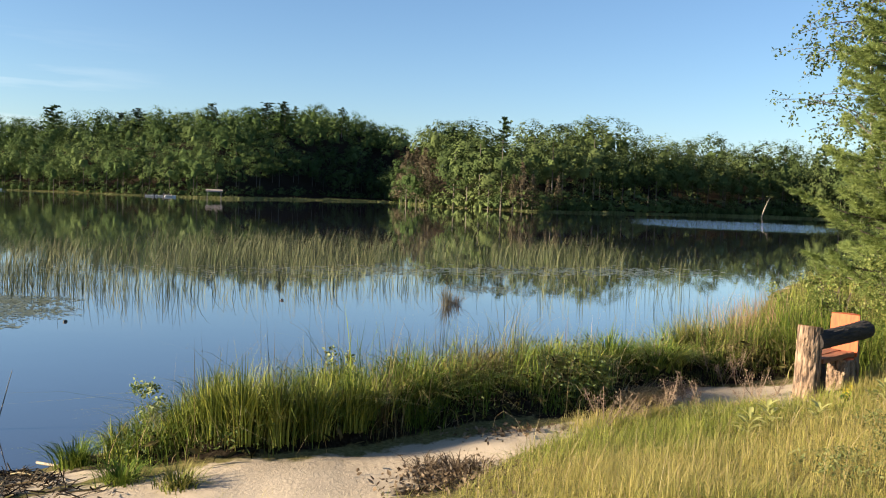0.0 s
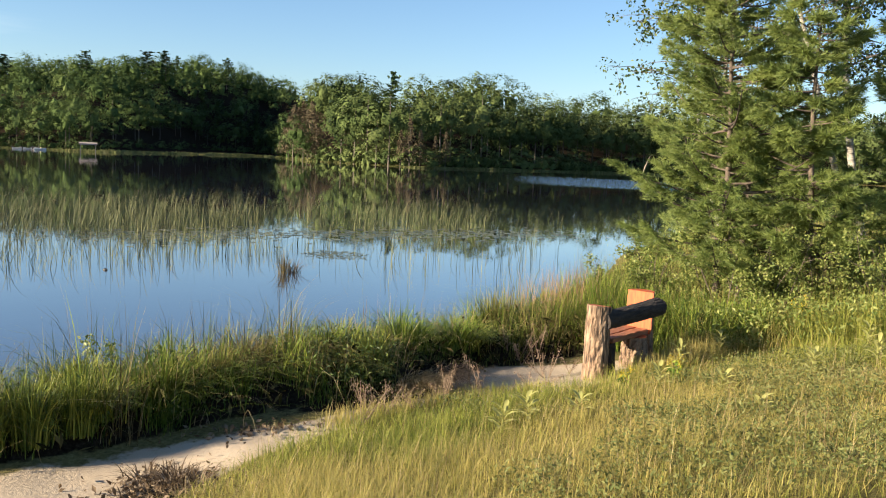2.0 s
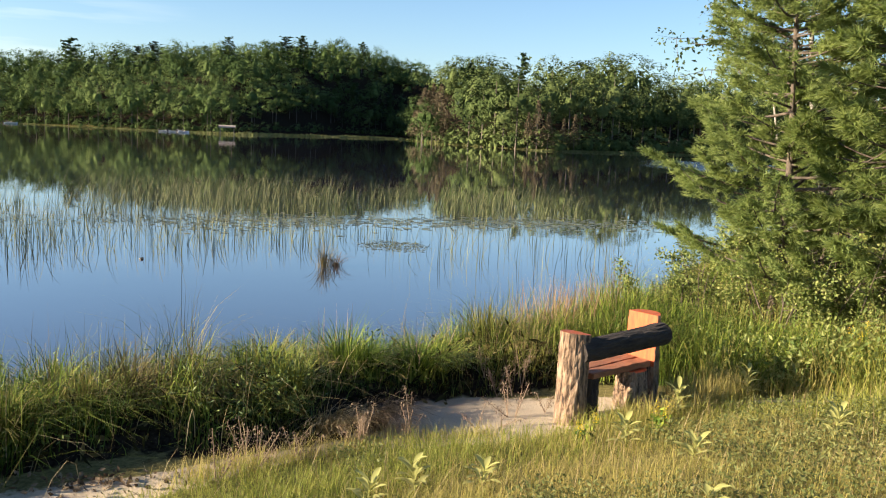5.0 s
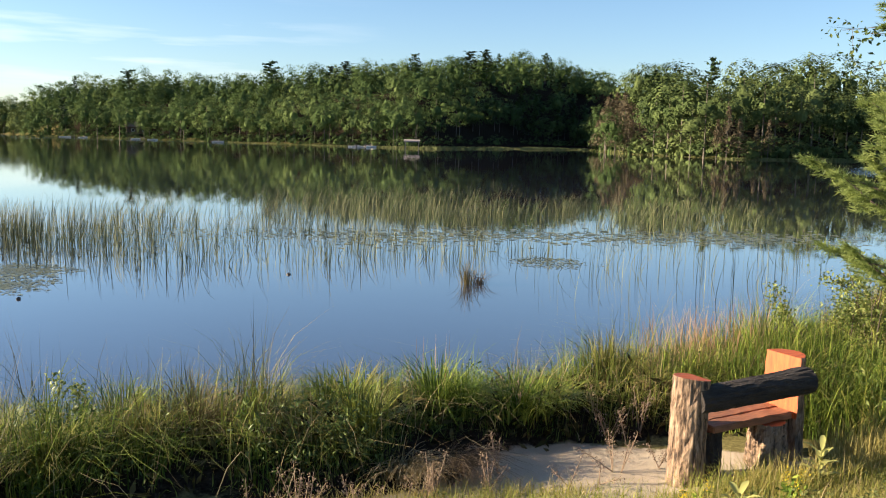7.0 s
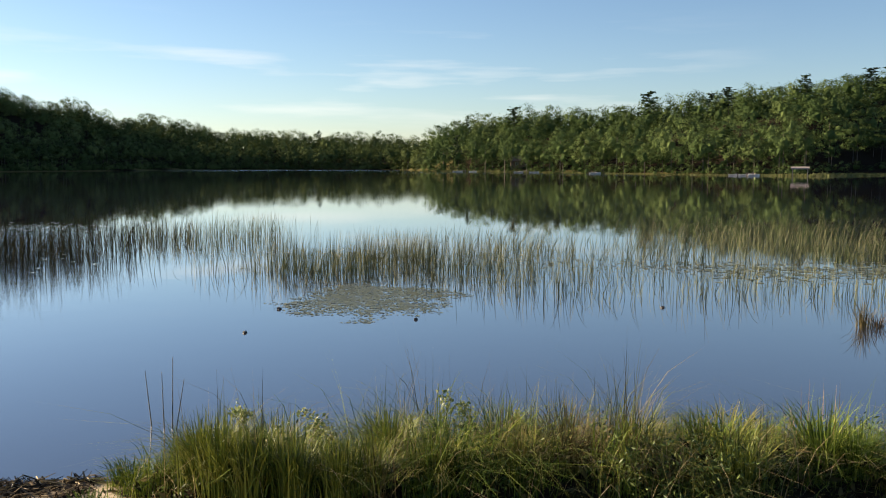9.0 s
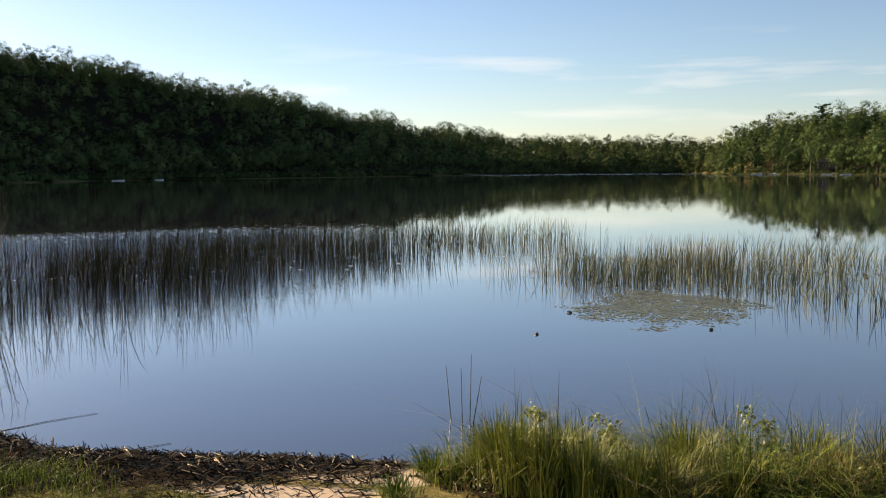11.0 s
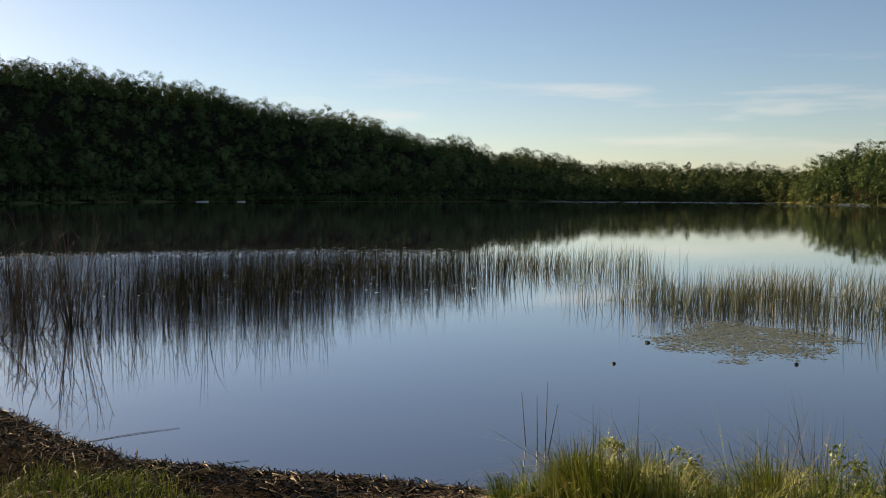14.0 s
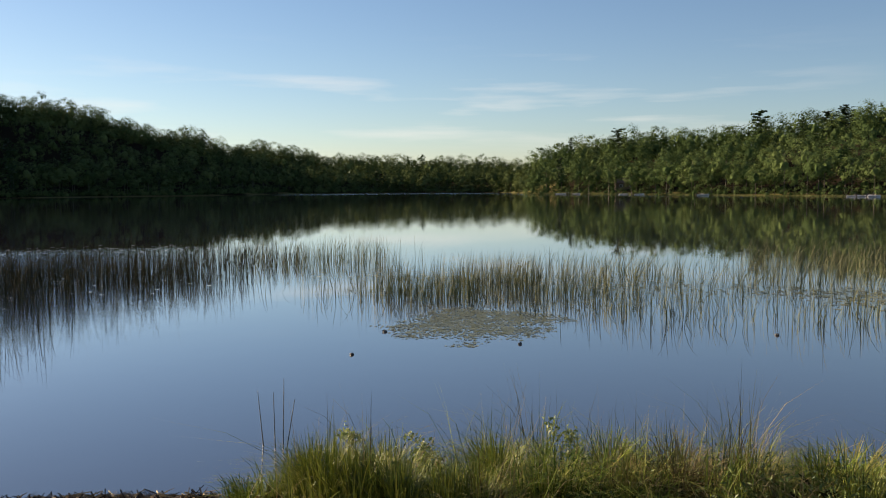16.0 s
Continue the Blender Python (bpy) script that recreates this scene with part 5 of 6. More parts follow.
# worn brown stain, darkened for the shade of the back log
M_SEAT = plain_material("worn_shaded_seat", (0.15, 0.06, 0.03), (0.33, 0.135, 0.062), 6.0, 0.7, 0.004, stretch=(1.0, 12.0, 6.0))


def build_bench():
    z0 = float(ground_h((4.5, 11.9))[0])
    b = thing("log_bench", pose(4.30, 11.60, z0, 0, 0, 46), "rustic log bench with bark posts and orange-stained seat", "bench")
    part("post", log_mesh("post", 0.86, (0.150, 0.132), 3, flat=0.085, flare=0.10, slant=-0.12, rough=0.09), None, b, "upright log with bark and orange-stained top", pose(0, 0, -0.05, 0, 0, 0))
    part("post", log_mesh("post", 0.92, (0.17, 0.165), 4, flat=0.02, flare=0.1, stain_from=0.42), None, b, "split log post with orange-stained inner face", pose(1.05, 0.02, -0.05, 0, 0, 180))
    part("back_log", log_mesh("back_log", 1.04, (0.100, 0.118), 5, flat=0.035, rough=0.10, bark=M_SHADEDBARK, caps=0), None, b, "half log backrest, its shade put into a darker bark colour", pose(-0.02, -0.075, 0.655, 0, -3.5, -8.0) @ pose(0, 0, 0, 0, 90, 0) @ pose(0, 0, 0, 0, 0, 90))
    part("seat", slab_mesh("seat", 0.80, 0.15, 0.05, 6), M_SEAT, b, "", pose(0.62, 0.115, 0.415, 0, 0, 0.8))
    part("seat", slab_mesh("seat", 0.86, 0.15, 0.055, 7), M_SEAT, b, "", pose(0.57, -0.045, 0.412, -2, 0, -0.6))
    part("stump", log_mesh("stump", 0.45, (0.14, 0.11), 8, rough=0.16, flare=0.25, bark=M_SHADEDBARK), None, b, "short bark-covered stump leg", pose(0.20, 0.0, -0.06))
    part("stump", log_mesh("stump", 0.44, (0.18, 0.15), 9, rough=0.18, flare=0.3), None, b, "short bark-covered stump leg", pose(0.80, -0.06, -0.06))


build_bench()


# ---- trees and shrubs by the bench ----
def near_pine(x, y, H, R, seed, tufts, needle, label, zbase=0.10, plume=False):
    rng = np.random.default_rng(seed)
    z0 = float(ground_h((x, y))[0])
    t = thing("pine_tree", pose(x, y, z0 - 0.05), label, "pine tree", "pines by the bench")
    ph = rng.random(3) * 6.28
    zs = np.linspace(0, H, 12)
    axis = np.stack([0.05 * np.sin(zs * 1.1 + ph[0]), 0.05 * np.sin(zs * 0.9 + ph[1]), zs], 1)
    v, q = tube_np(axis, 0.055 * (1 - zs / H) ** 0.8 + 0.008, 9)
    part("trunk", np_mesh("trunk", v, q, None, [M_PINE_BARK], True), None, t)
    nd = Pile()
    whorls = int(H / 0.31)
    limbs = []
    for k in range(whorls):
        z = H * (zbase + (0.98 - zbase) * (k + 0.5) / whorls)
        u = z / H
        reach = R * 1.05 * (1 - u) ** 0.5 * (0.7 + 0.3 * min(1, (u - zbase) * 5 + 0.5)) + 0.14
        for bnum in range(rng.integers(5, 8)):
            limbs.append((z + rng.normal() * 0.13, rng.random() * 6.28, reach * rng.uniform(0.55, 1.25)))
    for k in range(int(H * 11)):
        z = H * rng.uniform(zbase + 0.05, 0.9)
        limbs.append((z, rng.random() * 6.28, R * (1 - z / H) ** 0.5 * rng.uniform(0.25, 0.5) + 0.08))
    per = max(2, int(tufts / len(limbs)))
    for z, th, ln in limbs:
        c = np.array([np.interp(z, zs, axis[:, 0]), np.interp(z, zs, axis[:, 1]), z])
        d = np.array([math.cos(th), math.sin(th), 0.0])
        s = np.linspace(0, 1, 6)
        rise = rng.uniform(0.0, 0.42)
        sag = rng.uniform(0.0, 0.14)
        bend = rng.normal() * 0.12
        side = np.array([-d[1], d[0], 0])
        pts = c + s[:, None] * ln * d + (bend * ln * s ** 2)[:, None] * side + np.stack([0 * s, 0 * s, ln * (rise * s - sag * np.sin(s * 3.1) + 0.10 * s ** 3)], 1)
        v, q = tube_np(pts, (0.006 + 0.012 * ln) * (1 - 0.8 * s), 5)
        part("limb", np_mesh("limb", v, q, None, [M_PINE_BARK], True), None, t)
        m = max(6, int(per * (0.4 + ln / R)))
        f = np.sqrt(rng.uniform(0.35 if plume else 0.10, 1, m))
        f[0] = 1.0
        for fi in f:
            p0 = np.array([np.interp(fi, s, pts[:, i]) for i in range(3)])
            sd = rng.choice([-1, 1]) if fi < 0.97 else 0
            off = rng.uniform(0.05, 0.55) * ln * (1.15 - fi) + 0.03
            ax = d * 0.8 + side * sd * rng.uniform(0.5, 1.0) + np.array([0, 0, rng.uniform(0.0, 0.45)])
            ax /= np.linalg.norm(ax)
            p1 = p0 + ax * off
            n = 40 if plume else 20
            ndl = rng.normal(size=(n, 3)) * (0.5 if plume else 0.55) + ax
            ndl /= np.linalg.norm(ndl, axis=1)[:, None]
            st = p1 + ax * rng.uniform(-0.12 if plume else -0.06, 0.05, (n, 1))
            w = np.cross(ndl, rng.normal(size=(n, 3)))
            w /= np.linalg.norm(w, axis=1)[:, None] + 1e-9
            lnn = needle * rng.uniform(0.7, 1.15, (n, 1))
            vv = np.stack([st - w * (0.007 if plume else 0.0048), st + w * (0.007 if plume else 0.0048), st + ndl * lnn], 1).reshape(-1, 3)
            nd.add(vv, None, np.arange(n * 3).reshape(-1, 3))
    ob = part("needles", nd.mesh("needles", [M_NEEDLE]), None, t, "long soft green needle tufts")
    return t


near_pine(7.05, 15.05, 5.6, 1.6, 101, 11500, 0.085, "young white pine with feathery sunlit needles beside the lake", 0.17)
near_pine(8.0, 14.3, 4.6, 0.95, 102, 1500, 0.17, "young red pine with thick bright needle tufts", 0.10, True)
near_pine(10.1, 14.8, 5.2, 1.0, 103, 1300, 0.17, "bushy pine standing behind the bench", 0.1, True)
near_pine(8.5, 17.5, 4.0, 1.1, 104, 2600, 0.14, "slender pine among the shore trees", 0.1)


def leafy(name, x, y, label, category, stems, seed, leaf, leaves, mats, spread, droop=0.0, low=0.3, group=""):
    """Stems with limbs, twigs and small leaves. stems: (dx, dy, height, radius, lean_x, lean_y)."""
    rng = np.random.default_rng(seed)
    z0 = float(ground_h((x, y))[0])
    t = thing(name, pose(x, y, z0 - 0.04), label, category, group)
    lv, tw = Pile(), Pile()
    twigs = []
    for dx, dy, H, r0, lx, ly in stems:
        s = np.linspace(0, 1, 9)
        wob = rng.normal(size=(2,)) * 0.06 * H
        pts = np.stack([dx + lx * s + wob[0] * np.sin(s * 3), dy + ly * s + wob[1] * np.sin(s * 2.5), H * s], 1)
        v, q = tube_np(pts, r0 * (1 - 0.85 * s), 8)
        part("trunk", np_mesh("trunk", v, q, None, [mats[0]], True), None, t)
        for k in range(max(4, int(H * (4 if H < 3 else 7)))):
            u = rng.uniform(low, 1.0)
            c = np.array([np.interp(u, s, pts[:, i]) for i in range(3)])
            th = rng.random() * 6.28
            ln = spread * (1.25 - u) * rng.uniform(0.5, 1.1)
            d = np.array([math.cos(th), math.sin(th), rng.uniform(0.1, 0.7)])
            w = np.linspace(0, 1, 5)
            bp = c + w[:, None] * ln * d - np.stack([0 * w, 0 * w, droop * ln * w ** 2], 1)
            v, q = tube_np(bp, r0 * 0.22 * (1 - 0.85 * w) + 0.002, 4)
            part("limb", np_mesh("limb", v, q, None, [mats[1]], True), None, t)
            twigs.append((bp, ln))
            if ln > 0.9:
                for _k in range(int(ln * 4)):
                    f0 = rng.uniform(0.25, 0.95)
                    c2 = np.array([np.interp(f0, w, bp[:, i]) for i in range(3)])
                    e2 = np.array([rng.normal() * 0.3, rng.normal() * 0.3, rng.uniform(-0.45, 0.1) if droop else rng.normal() * 0.2]) * min(ln, 1.4)
                    b2 = c2 + w[:, None] * e2
                    tw.add(*tube_np(b2, 0.004 * (1 - 0.7 * w), 3))
                    twigs.append((b2, 0.5))
    per = max(4, leaves // max(1, len(twigs)))
    for bp, ln in twigs:
        f = rng.uniform(0.2, 1.0, per) ** 0.7
        w = np.linspace(0, 1, 5)
        p = np.stack([np.interp(f, w, bp[:, i]) for i in range(3)], 1) + rng.normal(size=(per, 3)) * (0.035 + 0.07 * min(ln, 0.9))
        p[:, 2] -= droop * rng.random(per) * 0.25 * ln
        n = rng.normal(size=(per, 3)) + [0, 0, 0.7]
        v, q = cards(p, n, leaf * rng.uniform(0.7, 1.25, per), rng, 1.0)
        lv.add(v, q)
    part("foliage", lv.mesh("foliage", [mats[2]]), None, t)
    if tw.n:
        part("twigs", tw.mesh("twigs", [mats[1]]), None, t)
    return t


leafy("birch_tree", 10.45, 16.8, "white-barked birch with leaning trunks and small drooping leafy branches", "birch tree", [(0, 0, 8.6, 0.065, -2.9, 0.2), (0.28, 0.2, 8.2, 0.085, -0.4, 0.2)], 111, 0.070, 13000, (M_WHITE_BARK, M_PINE_BARK, M_BIRCH), 2.0, 0.25, 0.45)
leafy("birch_tree", 9.1, 17.8, "birch with long hanging branches of small leaves over the pine", "birch tree", [(0, 0, 8.0, 0.07, -0.3, 0.2), (-0.3, 0.1, 5.3, 0.035, -1.1, 0.3)], 112, 0.075, 12000, (M_WHITE_BARK, M_PINE_BARK, M_BIRCH), 3.5, 0.35, 0.62)
leafy("birch_tree", 11.5, 17.4, "leafy birch closing the view behind the pines", "birch tree", [(0, 0, 7.5, 0.07, -0.3, 0.2), (0.8, -0.6, 6.5, 0.06, 0.2, 0)], 113, 0.08, 9000, (M_WHITE_BARK, M_PINE_BARK, M_BIRCH), 2.3, 0.2)
for sx, sy, hh, sp, sd, nl in ((7.0, 14.4, 1.45, 0.75, 121, 6500), (7.7, 14.4, 1.6, 0.85, 122, 6500), (6.25, 15.6, 1.35, 0.75, 123, 5000), (9.0, 13.4, 1.3, 0.8, 124, 4500), (10.6, 12.9, 1.4, 0.9, 125, 4500)):
    rr = np.random.default_rng(sd)
    leafy("willow_shrub", sx, sy, "bushy shrub with small grey-green leaves under the pines", "shrub", [(rr.normal() * 0.15, rr.normal() * 0.15, hh * rr.uniform(0.7, 1.1), 0.014, rr.normal() * 0.45, rr.normal() * 0.45) for _ in range(9)], sd, 0.042, nl, (M_PINE_BARK, M_PINE_BARK, M_LEAF), sp, 0.0, 0.3, "shrubs by the pines")
# bushes at the end of the beach, their shade put into the leaf colour
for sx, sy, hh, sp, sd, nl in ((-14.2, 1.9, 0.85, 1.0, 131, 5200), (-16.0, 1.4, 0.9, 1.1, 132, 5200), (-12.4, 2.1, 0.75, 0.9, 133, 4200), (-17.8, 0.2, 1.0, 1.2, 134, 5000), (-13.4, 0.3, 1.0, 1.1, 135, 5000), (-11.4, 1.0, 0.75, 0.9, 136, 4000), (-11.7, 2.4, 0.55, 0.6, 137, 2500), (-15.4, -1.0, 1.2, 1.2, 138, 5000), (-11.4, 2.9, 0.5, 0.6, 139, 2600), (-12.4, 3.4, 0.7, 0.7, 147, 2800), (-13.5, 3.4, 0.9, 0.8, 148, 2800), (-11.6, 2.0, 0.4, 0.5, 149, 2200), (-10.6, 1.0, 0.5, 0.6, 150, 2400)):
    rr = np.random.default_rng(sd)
    leafy("shore_bush", sx, sy, "low tangled bush with twiggy stems at the beach end", "shrub", [(rr.normal() * 0.3, rr.normal() * 0.3, 0.40 * hh * rr.uniform(0.6, 1.3), 0.012, rr.normal() * 0.5, rr.normal() * 0.5) for _ in range(8)], sd, 0.06, int(nl * 0.6), (M_PINE_BARK, M_PINE_BARK, M_SHADED_LEAF), sp * 0.8, 0.0, 0.3, "bushes at the beach end")


def bare_twigs(x, y, seed, n, h):
    rng = np.random.default_rng(seed)
    z0 = float(ground_h((x, y))[0])
    t = thing("bare_willow", pose(x, y, max(z0, -0.3)), "thin leafless willow stems standing at the water's edge", "shrub", "bare willows")
    for _ in range(n):
        d = rng.normal(size=2) * 0.35
        hh = h * rng.uniform(0.5, 1.1)
        s = np.linspace(0, 1, 6)
        pts = np.stack([d[0] * (0.3 + 1.5 * s), d[1] * (0.3 + 1.5 * s), hh * s], 1) + rng.normal(size=(6, 3)) * 0.02
        pl = Pile()
        pl.add(*tube_np(pts, 0.016 * (1 - 0.8 * s), 4))
        for _k in range(5):
            u = rng.uniform(0.35, 0.95)
            c = np.array([np.interp(u, s, pts[:, i]) for i in range(3)])
            e = c + np.array([rng.normal() * 0.16, rng.normal() * 0.16, rng.uniform(0.15, 0.45)])
            pl.add(*tube_np([c, (c + e) / 2 + rng.normal(size=3) * 0.015, e], [0.005, 0.004, 0.0015], 3))
        part("stem", pl.mesh("stem", [M_BROWN]), None, t)


bare_twigs(-15.6, 4.3, 141, 16, 2.0)
bare_twigs(-17.0, 3.4, 142, 14, 1.7)
bare_twigs(-18.6, 2.0, 143, 14, 1.8)
bare_twigs(-17.3, 6.1, 144, 22, 2.7)
bare_twigs(-16.3, 5.2, 145, 16, 1.9)
bare_twigs(-19.4, 5.0, 146, 18, 2.2)


# ---- small plants ----
def milkweed(x, y, h, seed):
    rng = np.random.default_rng(seed)
    z0 = float(ground_h((x, y))[0])
    t = thing("milkweed", pose(x, y, z0, 0, 0, rng.uniform(0, 360)), "pale green milkweed plant with broad upright leaves in the meadow", "plant", "milkweeds")
    s = np.linspace(0, 1, 5)
    v, q = tube_np(np.stack([0.03 * s, 0.02 * s ** 2, h * s], 1), 0.006 * (1 - 0.5 * s), 5)
    part("stem", np_mesh("stem", v, q, None, [M_MILK], True), None, t)
    for k in range(13):
        u = 0.25 + 0.75 * k / 12
        th = k * 2.4 + rng.normal() * 0.2
        ln, w = 0.165 * (1.1 - 0.45 * u) * rng.uniform(0.85, 1.15), 0.021
        d = np.array([math.cos(th), math.sin(th), 0])
        sd = np.array([-d[1], d[0], 0])
        up = 0.45 + 0.75 * u
        rows = []
        for i, (f, ww) in enumerate(((0, 0.25), (0.3, 0.9), (0.6, 1.0), (0.85, 0.6), (1, 0.02))):
            c = np.array([0.03 * u, 0.02 * u * u, h * u]) + d * ln * f + np.array([0, 0, ln * (up * f - 0.5 * f * f)])
            rows += [c - sd * w * ww + [0, 0, 0.008 * ww], c, c + sd * w * ww + [0, 0, 0.008 * ww]]
        qd = [[3 * i + j, 3 * i + j + 1, 3 * i + j + 4, 3 * i + j + 3] for i in range(4) for j in range(2)]
        part("leaf", np_mesh("leaf", rows, qd, None, [M_MILK], True), None, t)


for i, (x, y, h) in enumerate(((5.20, 11.5, 0.30), (6.04, 12.45, 0.28), (3.14, 9.35, 0.24), (3.54, 9.42, 0.18), (4.62, 10.45, 0.22), (6.08, 10.38, 0.24), (4.95, 9.85, 0.16), (4.82, 8.72, 0.12), (2.85, 9.1, 0.2), (6.6, 12.65, 0.3), (7.47, 13.3, 0.42), (8.3, 12.6, 0.45), (6.9, 10.6, 0.26), (7.4, 11.6, 0.3))):
    milkweed(x, y, h, 200 + i)


def goldenrod(x, y, h, seed):
    rng = np.random.default_rng(seed)
    z0 = float(ground_h((x, y))[0])
    t = thing("goldenrod", pose(x, y, z0), "goldenrod with a yellow plume of tiny flowers", "flower", "goldenrods")
    for _ in range(3):
        e = rng.normal(size=2) * 0.08
        s = np.linspace(0, 1, 5)
        pts = np.stack([e[0] * s, e[1] * s, h * rng.uniform(0.8, 1.05) * s], 1)
        v, q = tube_np(pts, 0.004 * (1 - 0.6 * s), 4)
        stem = part("stem", np_mesh("stem", v, q, None, [M_LUSH]), None, t)
        top = pts[-1]
        c = top + rng.normal(size=(36, 3)) * [0.018, 0.018, 0.035]
        v, q = cards(c, rng.normal(size=(36, 3)), rng.uniform(0.008, 0.015, 36), rng)
        part("flower_head", np_mesh("flower_head", v, q, None, [M_YELLOW]), None, stem)
        f = rng.uniform(0.15, 0.8, 16)
        c = np.stack([e[0] * f, e[1] * f, h * f], 1) + rng.normal(size=(16, 3)) * 0.03
        v, q = cards(c, rng.normal(size=(16, 3)) + [0, 0, 0.5], rng.uniform(0.03, 0.06, 16), rng, 1.3)
        part("leaves", np_mesh("leaves", v, q, None, [M_LUSH]), None, stem)


for i, (x, y, h) in enumerate(((4.3, 10.6, 0.2), (4.95, 11.05, 0.22), (7.3, 12.9, 0.6))):
    goldenrod(x, y, h, 300 + i)


def dock_weed(x, y, h, seed):
    rng = np.random.default_rng(seed)
    z0 = float(ground_h((x, y))[0])
    t = thing("dock_weed", pose(x, y, z0), "brown dried dock with upright seed spikes beside the path", "weed", "dock weeds")
    for _ in range(rng.integers(2, 5)):
        e = rng.normal(size=2) * 0.10
        hh = h * rng.uniform(0.65, 1.1)
        s = np.linspace(0, 1, 4)
        v, q = tube_np(np.stack([e[0] * s, e[1] * s, hh * s], 1), 0.005 * (1 - 0.6 * s), 4)
        stem = part("stem", np_mesh("stem", v, q, None, [M_DOCK]), None, t)
        m = 60
        f = rng.uniform(0.3, 1.0, m)
        c = np.stack([e[0] * f, e[1] * f, hh * f], 1) + rng.normal(size=(m, 3)) * [0.022, 0.022, 0.01]
        v, q = cards(c, rng.normal(size=(m, 3)), rng.uniform(0.009, 0.02, m), rng)
        part("seed_spike", np_mesh("seed_spike", v, q, None, [M_DOCK]), None, stem)


rr = np.random.default_rng(7)
for i in range(26):
    u = rr.random()
    x, y = 1.7 + 2.6 * u + rr.normal() * 0.18, 10.0 + 2.1 * u + rr.normal() * 0.18
    if i % 3 == 0:
        x, y = 2.4 + 1.9 * rr.random(), 12.45 + 0.5 * rr.random()
    dock_weed(x, y, rr.uniform(0.18, 0.4), 400 + i)


def fountain(name, label, category, x, y, n, h, lean, mat, seed, w=0.010, group="", wind=None, z=None):
    """A tussock of blades bending outwards."""
    rng = np.random.default_rng(seed)
    z0 = float(ground_h((x, y))[0]) if z is None else z
    off = rng.normal(size=(n, 2)) * 0.07
    yaw = np.arctan2(off[:, 1], off[:, 0]) + rng.normal(size=n) * 0.5 if wind is None else rng.normal(wind, 0.6, n)
    hh = h * rng.uniform(0.6, 1.15, n)
    v, q, t, tip = blades(np.stack([off[:, 0], off[:, 1], np.full(n, -0.02)], 1), hh, w * rng.uniform(0.7, 1.3, n), hh * np.abs(rng.normal(lean, 0.3, n)), yaw, 4, 1.3)
    ob = new(name, np_mesh(name, v, q, t, [mat], False, {"tip": tip}))
    ob.matrix_basis = pose(x, y, z0)
    return tagged(ob, label, category, group)


fountain("dead_tussock", "dead brown tussock combed over the path edge", "grass tussock", 2.55, 11.35, 420, 0.42, 1.15, M_BROWN, 501, 0.010, "", -0.6)
fountain("dead_tussock", "dead brown tussock combed over the path edge", "grass tussock", 2.25, 11.15, 320, 0.40, 1.1, M_STRAW, 502, 0.009, "", -0.7)
fountain("reed_tuft", "withered brown sedge tuft standing in open water", "sedge", 0.0, 22.0, 70, 0.66, 0.4, M_SEDGE, 503, 0.011, "", None, -0.03)
fountain("reed_tuft", "withered brown sedge tuft standing in open water", "sedge", 0.22, 22.12, 80, 0.44, 0.7, M_BROWN, 504, 0.012, "", None, -0.03)
for i, (x, y, h) in enumerate(((0.22, 8.62, 0.17), (0.45, 8.5, 0.20), (0.62, 8.38, 0.14), (0.3, 8.3, 0.12))):
    fountain("dead_weed", "dead brown weed clump rooted in the sand", "weed", x, y, 90, h, 1.0, M_BROWN, 510 + i, 0.012, "dead weeds")
fountain("shore_tuft", "green grass tuft on the sand by the water", "grass tussock", -2.05, 8.25, 260, 0.22, 0.7, M_LUSH, 505, 0.011)
fountain("shore_tuft", "green grass tuft on the sand by the water", "grass tussock", -1.55, 8.05, 200, 0.2, 0.7, M_BANK, 506, 0.011)
fountain("shore_tuft", "green grass tuft on the sand by the water", "grass tussock", -2.75, 9.0, 260, 0.30, 0.6, M_LUSH, 507, 0.011)


# arching tussocks that stand out of the bank grass
M_TUFT = leaf_material("yellow_tuft", (0.05, 0.075, 0.011), (0.15, 0.185, 0.026), (0.31, 0.31, 0.058), 0.1, 0.5, 0.2)
rr = np.random.default_rng(77)
for i in range(34):
    x = -2.7 + 8.2 * (i + rr.random()) / 34
    low = np.interp(x, [-3, -2, -0.5, 0.6, 2.0, 3.4, 5.5], [9.0, 8.95, 9.2, 10.1, 11.3, 12.9, 13.4])
    top = np.interp(x, [-3, -2, -0.5, 0.9, 2.3, 3.7, 5.5], [9.5, 10.3, 11.4, 12.5, 13.7, 14.8, 16.5])
    y = low + (top - low) * rr.uniform(0.05, 0.8)
    kind = int(np.searchsorted([0.45, 0.75, 0.94], rr.random()))
    mat, label = ((M_TUFT, "yellow-green grass tussock arching over the bank"), (M_LUSH, "fresh green sedge tussock on the bank"), (M_BANK, "olive grass tussock with straw tips on the bank"), (M_SEDGE, "rusty brown sedge tussock on the bank"))[kind]
    k = np.interp(x, [-3, -2, -0.5], [0.55, 0.75, 1.0])
    fountain("bank_tussock", label, "grass tussock", x, y, 300, rr.uniform(0.42, 0.68) * k, rr.uniform(0.35, 0.95), mat, 520 + i, 0.011, "bank tussocks")
for i, (x, y, h) in enumerate(((-1.55, 8.92, 0.58), (-1.3, 8.9, 0.68), (-1.05, 9.02, 0.64), (-0.78, 9.2, 0.6), (-1.8, 9.0, 0.45), (-0.5, 9.42, 0.52))):
    fountain("bank_tussock", "yellow-green grass tussock standing over the sand", "grass tussock", x, y, 330, h, 0.3, M_TUFT, 560 + i, 0.010, "bank tussocks")
